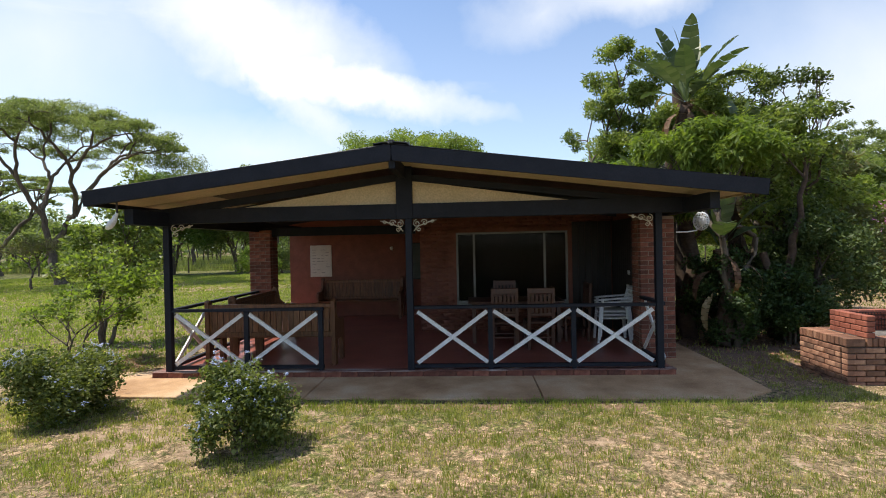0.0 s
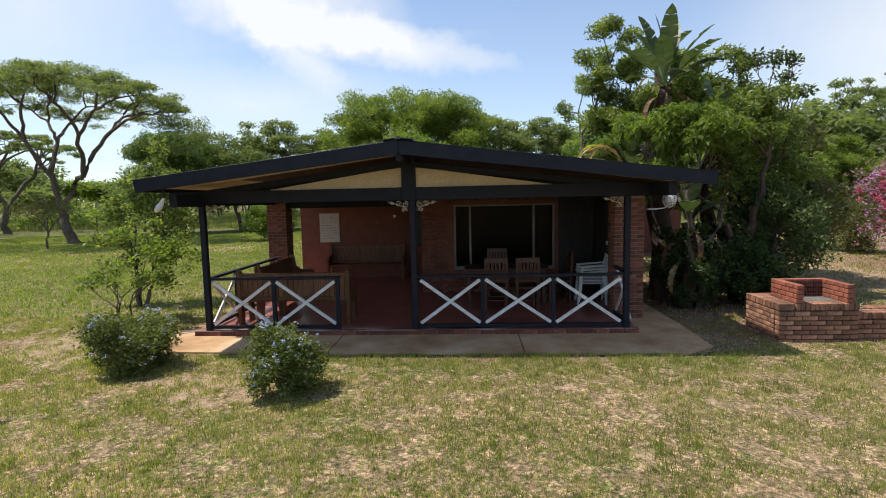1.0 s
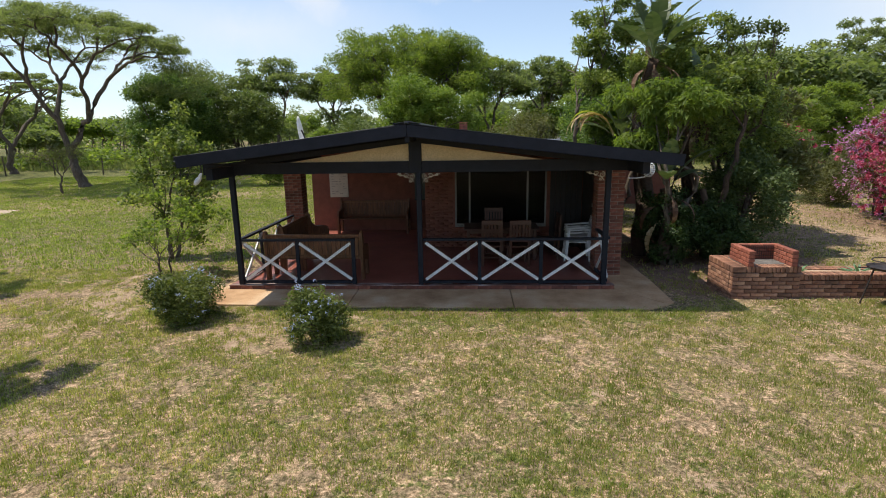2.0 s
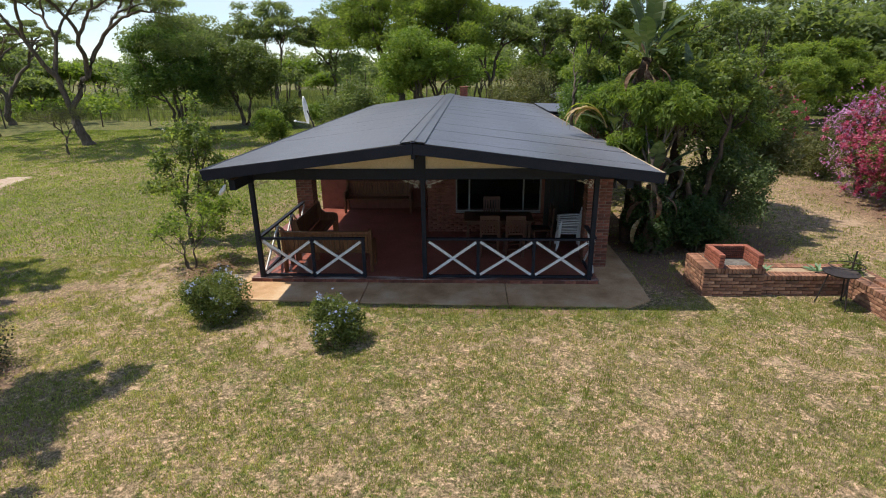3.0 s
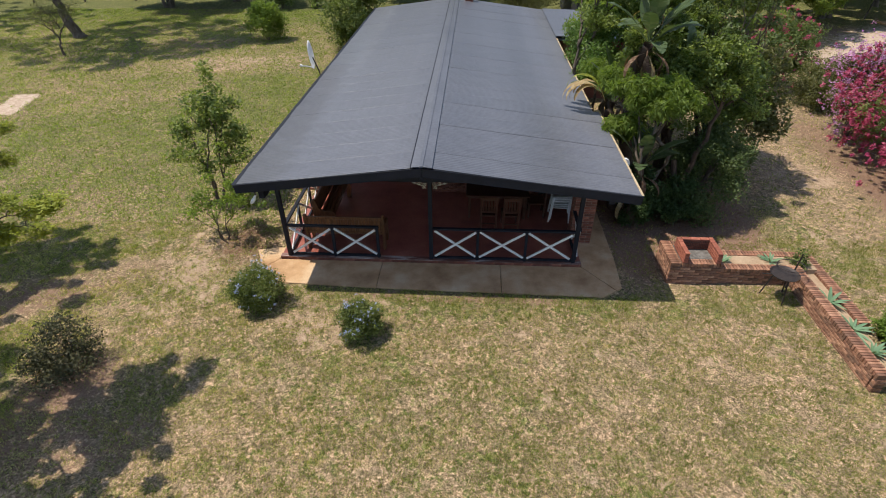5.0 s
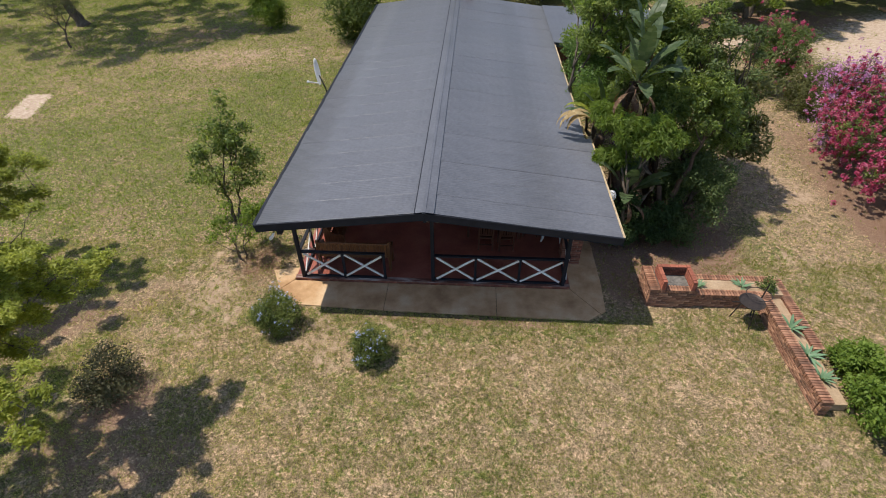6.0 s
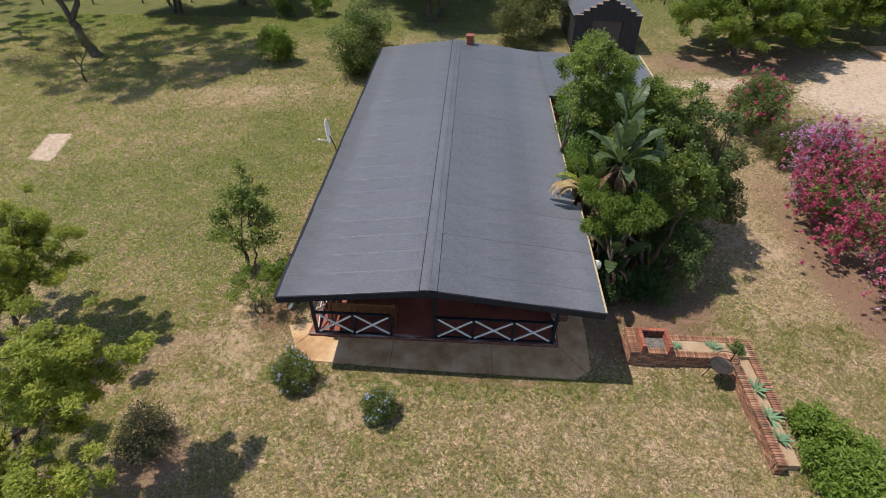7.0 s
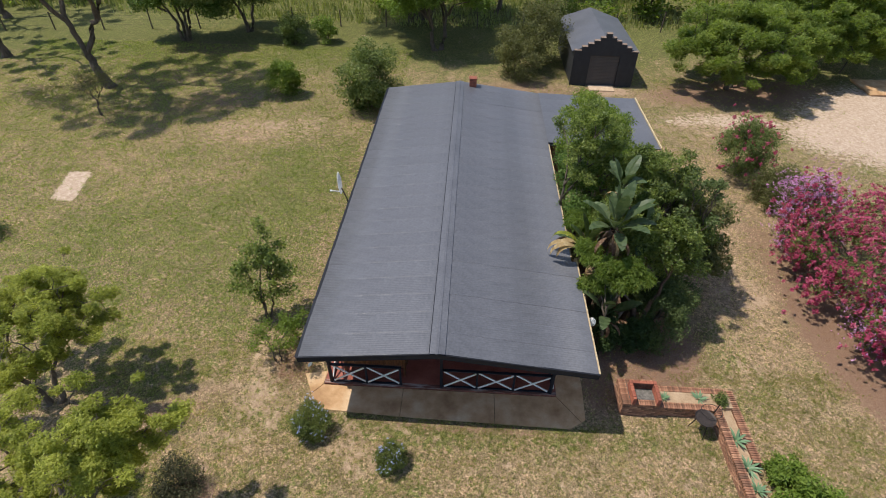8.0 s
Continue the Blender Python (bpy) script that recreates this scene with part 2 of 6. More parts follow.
L_acacia = foliage("umbrella acacia leaves", (0.10, 0.135, 0.055), (0.175, 0.215, 0.095), (0.26, 0.295, 0.15), 0.25, 0.6)
L_dark = foliage("dark broad leaves", (0.040, 0.062, 0.020), (0.088, 0.124, 0.040), (0.18, 0.22, 0.075), 0.5, 0.32)
L_bright = foliage("bright yellow green leaves", (0.090, 0.150, 0.022), (0.17, 0.245, 0.04), (0.29, 0.36, 0.08), 0.4, 0.4)
L_mid = foliage("mid green leaves", (0.058, 0.088, 0.024), (0.128, 0.170, 0.046), (0.23, 0.27, 0.085), 0.7)
L_shiny = foliage("glossy garden leaves", (0.050, 0.092, 0.022), (0.105, 0.175, 0.040), (0.20, 0.28, 0.075), 1.2, 0.42, 0.42)
L_olive = foliage("olive brown leaves", (0.074, 0.078, 0.024), (0.128, 0.135, 0.047), (0.203, 0.203, 0.081), 0.6)
L_far = foliage("far woodland leaves", (0.10, 0.135, 0.052), (0.165, 0.205, 0.088), (0.25, 0.29, 0.14), 0.12, 0.58)
L_thorn = foliage("feathery thorn leaves", (0.085, 0.135, 0.024), (0.165, 0.235, 0.044), (0.30, 0.36, 0.088), 0.45, 0.55)
L_banana = foliage("waxy banana leaf", (0.045, 0.075, 0.030), (0.080, 0.115, 0.052), (0.135, 0.165, 0.088), 0.8, 0.25, 0.42)
L_dead = foliage("dead banana leaf", (0.20, 0.13, 0.06), (0.36, 0.26, 0.13), (0.52, 0.41, 0.24), 2.0, 0.25, 0.8)
L_skirt = foliage("dark dried banana leaf", (0.06, 0.030, 0.018), (0.13, 0.07, 0.042), (0.27, 0.19, 0.12), 2.0, 0.2, 0.85)
L_litter = foliage("dry leaf litter", (0.11, 0.055, 0.03), (0.22, 0.12, 0.07), (0.36, 0.24, 0.15), 2.0, 0.1, 0.85)
L_pink = foliage("magenta blossom", (0.27, 0.023, 0.076), (0.42, 0.062, 0.145), (0.60, 0.20, 0.29), 1.2, 0.3)
L_purple = foliage("lilac blossom", (0.34, 0.11, 0.34), (0.50, 0.22, 0.48), (0.66, 0.40, 0.62), 1.2, 0.3)
L_blue = foliage("pale blue blossom", (0.26, 0.30, 0.54), (0.38, 0.43, 0.67), (0.55, 0.58, 0.78), 1.2, 0.3)
# leaf colour lowered to hold the shade below the clump
L_shade = foliage("evergreen leaves darkened for shade", (0.022, 0.042, 0.012), (0.048, 0.082, 0.022), (0.10, 0.15, 0.042), 0.8, 0.3)
L_brown = foliage("brown green shrub leaves", (0.030, 0.032, 0.014), (0.062, 0.062, 0.028), (0.125, 0.115, 0.058), 1.5, 0.2)
L_agave = foliage("blue green succulent", (0.10, 0.17, 0.09), (0.15, 0.25, 0.14), (0.22, 0.33, 0.20), 2.0, 0.15, 0.45)
L_blade = foliage("lawn blades", (0.182, 0.214, 0.052), (0.304, 0.325, 0.094), (0.55, 0.485, 0.25), 1.1, 0.55, 0.7, 5.0)
L_tall = foliage("tall veld grass", (0.145, 0.172, 0.062), (0.235, 0.268, 0.10), (0.37, 0.375, 0.175), 0.15, 0.4, 0.7)
L_feather = foliage("feathery yellow green leaves", (0.125, 0.150, 0.022), (0.275, 0.305, 0.046), (0.48, 0.49, 0.11), 0.9, 0.5)
L_green = foliage("green lawn blades", (0.155, 0.210, 0.038), (0.268, 0.335, 0.074), (0.43, 0.455, 0.155), 0.8, 0.52, 0.7, 6.0)
L_dome = foliage("sunlit acacia leaves", (0.092, 0.145, 0.026), (0.165, 0.230, 0.045), (0.265, 0.325, 0.082), 0.3, 0.6)
L_crown = foliage("sunlit rounded acacia leaves", (0.10, 0.150, 0.030), (0.180, 0.240, 0.052), (0.30, 0.355, 0.09), 0.6, 0.58)
L_garden = foliage("mixed garden leaves", (0.060, 0.094, 0.026), (0.170, 0.222, 0.058), (0.35, 0.395, 0.125), 1.3, 0.5, 0.45)
L_plumb = foliage("plumbago leaves", (0.060, 0.082, 0.020), (0.138, 0.170, 0.044), (0.27, 0.29, 0.095), 1.5, 0.42)

M_glass, _nt, _b = base_material("window glass")
_b.inputs["Base Color"].default_value = (0.9, 0.95, 0.93, 1)
_b.inputs["Roughness"].default_value = 0.02
_b.inputs["Transmission Weight"].default_value = 1.0
_b.inputs["IOR"].default_value = 1.12


def ground_material():
    """Lawn, straw and bare soil, mixed by the worn patches of the lawn (attribute "cover": grass, soil, litter with
    some painted tree shade) and by fine noise.
    """
    m, nt, b = base_material("lawn and soil")
    at = nt.nodes.new("ShaderNodeAttribute")
    at.attribute_name = "cover"
    sep = nt.nodes.new("ShaderNodeSeparateColor")
    nt.links.new(at.outputs["Color"], sep.inputs[0])
    fine = noise_node(nt, 7, 8, 0.78)
    tuft = noise_node(nt, 4.6, 9, 0.74)
    speck = noise_node(nt, 30, 5, 0.8)
    broad = noise_node(nt, 0.35, 4, 0.6)
    fleck = noise_node(nt, 7, 4, 0.68)
    fleck.inputs["Distortion"].default_value = 1.2
    green = ramp_node(nt, [(0.36, (0.034, 0.044, 0.010)), (0.5, (0.112, 0.124, 0.038)), (0.64, (0.25, 0.24, 0.095))])
    nt.links.new(speck.outputs["Fac"], green.inputs["Fac"])
    straw = ramp_node(nt, [(0.36, (0.078, 0.058, 0.032)), (0.5, (0.268, 0.192, 0.115)), (0.63, (0.54, 0.40, 0.27))])
    nt.links.new(speck.outputs["Fac"], straw.inputs["Fac"])
    soil = ramp_node(nt, [(0.34, (0.19, 0.128, 0.082)), (0.5, (0.335, 0.238, 0.158)), (0.68, (0.50, 0.37, 0.26))])
    nt.links.new(fine.outputs["Fac"], soil.inputs["Fac"])
    litter = ramp_node(nt, [(0.3, (0.10, 0.058, 0.038)), (0.5, (0.20, 0.122, 0.083)), (0.72, (0.37, 0.26, 0.185))])
    nt.links.new(speck.outputs["Fac"], litter.inputs["Fac"])

    def gate(value, grain, gain, shift):
        a = nt.nodes.new("ShaderNodeMath")
        a.operation = "MULTIPLY_ADD"
        a.inputs[1].default_value, a.inputs[2].default_value = gain, shift
        nt.links.new(grain, a.inputs[0])
        s = nt.nodes.new("ShaderNodeMath")
        s.operation = "ADD"
        nt.links.new(value, s.inputs[0])
        nt.links.new(a.outputs[0], s.inputs[1])
        r = ramp_node(nt, [(0.40, (0, 0, 0)), (0.60, (1, 1, 1))])
        nt.links.new(s.outputs[0], r.inputs["Fac"])
        return r.outputs["Color"]
    col = mix_node(nt, gate(sep.outputs[0], fine.outputs["Fac"], 2.6, -1.3), straw.outputs["Color"], green.outputs["Color"])
    tone = ramp_node(nt, [(0.3, (0.90, 0.93, 0.88)), (0.7, (1.06, 1.04, 1.03))])
    nt.links.new(broad.outputs["Fac"], tone.inputs["Fac"])
    col = mix_node(nt, 1.0, col, tone.outputs["Color"], "MULTIPLY")
    spots = ramp_node(nt, [(0.36, (0.46, 0.50, 0.44)), (0.50, (0.84, 0.83, 0.82)), (0.60, (1.42, 1.32, 1.34))])
    nt.links.new(fleck.outputs["Fac"], spots.inputs["Fac"])
    col = mix_node(nt, 1.0, col, spots.outputs["Color"], "MULTIPLY")
    col = mix_node(nt, gate(sep.outputs[1], tuft.outputs["Fac"], 2.8, -1.4), col, soil.outputs["Color"])
    col = mix_node(nt, gate(sep.outputs[2], fine.outputs["Fac"], 2.2, -1.1), col, litter.outputs["Color"])
    sand = ramp_node(nt, [(0.35, (0.31, 0.22, 0.155)), (0.5, (0.43, 0.325, 0.245)), (0.65, (0.55, 0.445, 0.355))])
    nt.links.new(fine.outputs["Fac"], sand.inputs["Fac"])
    col = mix_node(nt, gate(at.outputs["Alpha"], tuft.outputs["Fac"], 2.0, -1.0), col, sand.outputs["Color"])
    nt.links.new(col, b.inputs["Base Color"])
    b.inputs["Roughness"].default_value = 0.95
    b.inputs["Specular IOR Level"].default_value = 0.15
    bp = nt.nodes.new("ShaderNodeBump")
    bp.inputs["Strength"].default_value = 0.7
    bp.inputs["Distance"].default_value = 0.04
    nt.links.new(fine.outputs["Fac"], bp.inputs["Height"])
    nt.links.new(bp.outputs["Normal"], b.inputs["Normal"])
    return m


M_ground = ground_material()

# ---- building blocks ----
GZ = -0.05                       # lawn level
rng = np.random.default_rng(7)


def finish(name, bm, mat, smooth=False):
    me = bpy.data.meshes.new(name)
    bm.normal_update()
    bm.to_mesh(me)
    bm.free()
    me.materials.append(mat)
    if smooth:
        for p in me.polygons:
            p.use_smooth = True
    return me


def part(name, bm, mat, parent=None, label="", smooth=False):
    ob = new(name, finish(name, bm, mat, smooth) if isinstance(bm, bmesh.types.BMesh) else bm)
    if parent:
        ob.parent = parent
    if label:
        tagged(ob, label)
    return ob


def thing(name, label, category, at=(0, 0, 0), group="", kind=""):
    ob = new(name)
    ob.location = at
    return tagged(ob, label, category, group, kind)


def box(bm, x0, y0, z0, x1, y1, z1, bevel=0.0):
    made = bmesh.ops.create_cube(bm, size=1.0)["verts"]
    for v in made:
        v.co = Vector(((x0 + x1) / 2 + v.co.x * (x1 - x0), (y0 + y1) / 2 + v.co.y * (y1 - y0), (z0 + z1) / 2 + v.co.z * (z1 - z0)))
    if bevel:
        edges = list({e for v in made for e in v.link_edges})
        bmesh.ops.bevel(bm, geom=edges, offset=bevel, segments=1, affect="EDGES")
    return bm


def boxes(*rows, bevel=0.0):
    bm = bmesh.new()
    for r in rows:
        box(bm, *r, bevel=bevel)
    return bm


def bar(bm, p, q, w, h, up=(0, 0, 1), bevel=0.004):
    """A bar of width w and height h from p to q."""
    p, q = Vector(p), Vector(q)
    d = (q - p)
    n = d.normalized()
    side = n.cross(Vector(up)).normalized()
    top = side.cross(n)
    made = bmesh.ops.create_cube(bm, size=1.0)["verts"]
    for v in made:
        v.co = (p + q) / 2 + n * (v.co.x * d.length) + side * (v.co.y * w) + top * (v.co.z * h)
    if bevel:
        bmesh.ops.bevel(bm, geom=list({e for v in made for e in v.link_edges}), offset=bevel, segments=1, affect="EDGES")
    return bm


def bars(*rows, up=(0, 0, 1), bevel=0.004):
    bm = bmesh.new()
    for p, q, w, h in rows:
        bar(bm, p, q, w, h, up, bevel)
    return bm


def mesh_np(name, verts, faces, mat, smooth=False):
    """A mesh from arrays: verts (n, 3) and faces (m, 3 or 4)."""
    me = bpy.data.meshes.new(name)
    nv, (nf, k) = len(verts), faces.shape
    me.vertices.add(nv)
    me.vertices.foreach_set("co", np.asarray(verts, np.float32).ravel())
    me.loops.add(nf * k)
    me.loops.foreach_set("vertex_index", faces.astype(np.int32).ravel())
    me.polygons.add(nf)
    me.polygons.foreach_set("loop_start", np.arange(0, nf * k, k, dtype=np.int32))
    me.polygons.foreach_set("loop_total", np.full(nf, k, dtype=np.int32))
    if smooth:
        me.polygons.foreach_set("use_smooth", np.ones(nf, bool))
    me.update(calc_edges=True)
    me.materials.append(mat)
    return me


def tubes(name, lines, mat, sides=7):
    """Tapered limbs: lines of (points, radii), joined in one mesh."""
    vs, fs, n0 = [], [], 0
    ang = np.arange(sides) * 2 * np.pi / sides
    for pts, rad in lines:
        pts = np.asarray(pts, float)
        tang = np.gradient(pts, axis=0)
        tang /= np.linalg.norm(tang, axis=1)[:, None] + 1e-9
        ref = np.where(np.abs(tang[:, 2:3]) > 0.9, [[1.0, 0, 0]], [[0, 0, 1.0]])
        a = np.cross(tang, ref)
        a /= np.linalg.norm(a, axis=1)[:, None] + 1e-9
        b = np.cross(tang, a)
        r = np.asarray(rad, float)[:, None, None]
        ring = pts[:, None] + r * (np.cos(ang)[None, :, None] * a[:, None] + np.sin(ang)[None, :, None] * b[:, None])
        k = len(pts)
        vs.append(ring.reshape(-1, 3))
        i = np.arange(k - 1)[:, None] * sides
        j = np.arange(sides)[None]
        j2 = (j + 1) % sides
        fs.append(np.stack([i + j, i + j2, i + sides + j2, i + sides + j], -1).reshape(-1, 4) + n0)
        n0 += k * sides
    return mesh_np(name, np.concatenate(vs), np.concatenate(fs), mat, True)


def bend(p, q, rad0, rad1, sag=0.15, n=7, seed=0):
    """A crooked limb from p to q with tapering radii."""
    r = np.random.default_rng(seed)
    p, q = np.asarray(p, float), np.asarray(q, float)
    t = np.linspace(0, 1, n)[:, None]
    d = np.linalg.norm(q - p)
    off = np.cumsum(r.normal(0, 1, (n, 3)), 0) * d * 0.035
    off = off - off[0] * (1 - t) - t * off[-1]
    pts = p + (q - p) * t + off
    pts[:, 2] += sag * d * np.sin(t[:, 0] * np.pi) * 0.5
    return pts, np.linspace(rad0, rad1, n)


def leaf_mesh(name, pts, length, width, mat, lift=0.5, seed=0, droop=0.0, far=False):
    """One small blade at each point, with its own turn: a folded rhomb, or a single triangle where it is far off."""
    r = np.random.default_rng(seed)
    n = len(pts)
    nor = r.normal(0, 1, (n, 3))
    nor[:, 2] = np.abs(nor[:, 2]) + lift
    nor /= np.linalg.norm(nor, axis=1)[:, None]
    d = np.cross(nor, r.normal(0, 1, (n, 3)))
    d /= np.linalg.norm(d, axis=1)[:, None] + 1e-9
    d[:, 2] -= droop
    s = np.cross(nor, d)
    L = length * r.uniform(0.6, 1.3, (n, 1))
    W = width * r.uniform(0.7, 1.25, (n, 1))
    if far:
        v = np.stack([pts - s * W * 0.5, pts + s * W * 0.5, pts + d * L], 1).reshape(-1, 3)
        return mesh_np(name, v, np.arange(3 * n).reshape(n, 3), mat)
    fold = nor * W * 0.18
    v = np.stack([pts, pts + d * L * 0.45 + s * W / 2 + fold, pts + d * L, pts + d * L * 0.45 - s * W / 2 + fold], 1).reshape(-1, 3)
    return mesh_np(name, v, np.arange(4 * n).reshape(n, 4), mat)


def in_clumps(clumps, count, seed, hollow=0.5):
    """Points in ellipsoids (x, y, z, rx, ry, rz), shared out by their size and thicker towards the skin."""
    r = np.random.default_rng(seed)
    c = np.asarray(clumps, float)
    w = (c[:, 3] * c[:, 4] * c[:, 5]) ** 0.67
    pick = r.choice(len(c), count, p=w / w.sum())
    u = r.normal(0, 1, (count, 3))
    u /= np.linalg.norm(u, axis=1)[:, None]
    rad = r.uniform(0, 1, (count, 1)) ** (hollow / 1.5)
    wob = 1 + 0.28 * np.sin(u[:, :1] * 5.1 + pick[:, None]) * np.cos(u[:, 1:2] * 4.3 + 2.0 * pick[:, None])
    return c[pick, :3] + u * rad * wob * c[pick, 3:]


def scatter_clumps(n, centre, radii, clump, flat=0.6, seed=0, shell=0.6, low=-0.4):
    """n small ellipsoids spread through a large one."""
    r = np.random.default_rng(seed)
    out = []
    while len(out) < n:
        u = r.normal(0, 1, 3)
        u /= np.linalg.norm(u)
        if u[2] < low:
            continue
        k = shell + (1 - shell) * r.uniform()
        s = clump * r.uniform(0.65, 1.3)
        out.append((*(np.asarray(centre) + u * k * np.asarray(radii)), s, s, s * flat))
    return out


def branch(out, start, clumps, rad, thin, r, twigs, depth):
    """Splits the clumps in two again and again: a limb to each half, thinner at each fork."""
    n = len(clumps)
    seed = int(r.integers(1 << 30))
    if n == 1 or depth > 8:
        c = clumps[0]
        p, q = bend(start, c[:3], rad, max(thin, rad * 0.3), 0.12, 7, seed)
        out.append((p, q))
        for _ in range(twigs):
            e = c[:3] + r.normal(0, 0.5, 3) * c[3:] * [1, 1, 0.4]
            out.append(bend(p[4], e, max(thin, rad * 0.35), thin * 0.5, 0.08, 4, int(r.integers(1 << 30))))
        return
    d = clumps[:, :3] - start
    d = d - d.mean(0)
    axis = np.linalg.svd(d, full_matrices=False)[2][0]
    s = d @ axis
    cut = np.median(s) if n > 3 else s.mean()
    for half in (clumps[s <= cut], clumps[s > cut]):
        if not len(half):
            continue
        k = len(half)
        rr = max(thin, rad * (k / n) ** 0.56)
        if k == 1:
            branch(out, start, half, rr * 0.9, thin, r, twigs, depth + 1)
            continue
        goal = half[:, :3].mean(0)
        node = start + (goal - start) * (0.30 + 0.12 * min(depth, 3)) + r.normal(0, 0.04, 3) * np.linalg.norm(goal - start)
        p, q = bend(start, node, rad * 0.97 if depth else rr * 1.05, rr, 0.1, 6, seed + k)
        out.append((p, q))
        branch(out, p[-1], half, rr, thin, r, twigs, depth + 1)


def tree(name, label, base, fork, clumps, leaves, size, mat, trunk=0.2, limb=0.07, bark=None, seed=1, stems=1, every=1, category="tree", lift=0.5, group="", hollow=0.5, droop=0.0, twigs=2, ring=5, far=False):
    """A tapered trunk to the fork, a crooked limb to each clump, twigs, and leaves in the clumps. Points are in metres from the base."""
    bark = bark or M_bark
    root = thing(name, label, category, base, group)
    r = np.random.default_rng(seed)
    forks = []
    lines = []
    for k in range(stems):
        a = 2 * np.pi * k / max(stems, 1) + r.uniform(0, 1)
        sp = 0 if stems == 1 else 1
        foot = np.array([np.cos(a), np.sin(a), 0]) * trunk * 1.3 * sp + np.array([0, 0, -0.15])
        top = np.asarray(fork, float) + np.array([np.cos(a), np.sin(a), 0]) * 0.32 * fork[2] * sp
        pts, rad = bend(foot, top, trunk, trunk * 0.68, 0.0, 8, seed * 31 + k)
        rad[0] *= 1.45
        lines.append((pts, rad))
        forks.append(pts)
    trunk_ob = part("trunk", tubes("trunk", lines, bark, 10), None, root)
    limbs = []
    groups = [[] for _ in forks]
    for c in clumps[::every]:
        c = np.asarray(c, float)
        groups[min(range(len(forks)), key=lambda i: np.linalg.norm(forks[i][-1] - c[:3]))].append(c)
    for f, g in zip(forks, groups):
        if g:
            branch(limbs, f[-1], np.array(g), max(limb, trunk * 0.74), limb * 0.16, r, twigs, 0)
    part("branchwork", tubes("branchwork", limbs, bark, ring), None, root)
    pts = in_clumps(clumps, leaves, seed, hollow)
    part("crown", leaf_mesh("crown", pts, size[0], size[1], mat, lift, seed, droop, far), None, root)
    return root


def lattice_noise(x, y, cell, seed):
    """Smooth value noise, 0 to 1."""
    r = np.random.default_rng(seed)
    tab = r.uniform(0, 1, (128, 128))
    fx, fy = x / cell, y / cell
    ix, iy = np.floor(fx).astype(int), np.floor(fy).astype(int)
    u, v = fx - ix, fy - iy
    u, v = u * u * (3 - 2 * u), v * v * (3 - 2 * v)
    g = lambda i, j: tab[i % 128, j % 128]
    return (g(ix, iy) * (1 - u) + g(ix + 1, iy) * u) * (1 - v) + (g(ix, iy + 1) * (1 - u) + g(ix + 1, iy + 1) * u) * v


def spot(x, y, cx, cy, rx, ry, turn=0.0, soft=0.45):
    """1 inside an ellipse, fading to 0 at its rim."""
    c, s = math.cos(radians(turn)), math.sin(radians(turn))
    dx, dy = x - cx, y - cy
    d = np.sqrt(((dx * c + dy * s) / rx) ** 2 + ((dy * c - dx * s) / ry) ** 2)
    return np.clip((1 + soft - d) / (2 * soft), 0, 1)


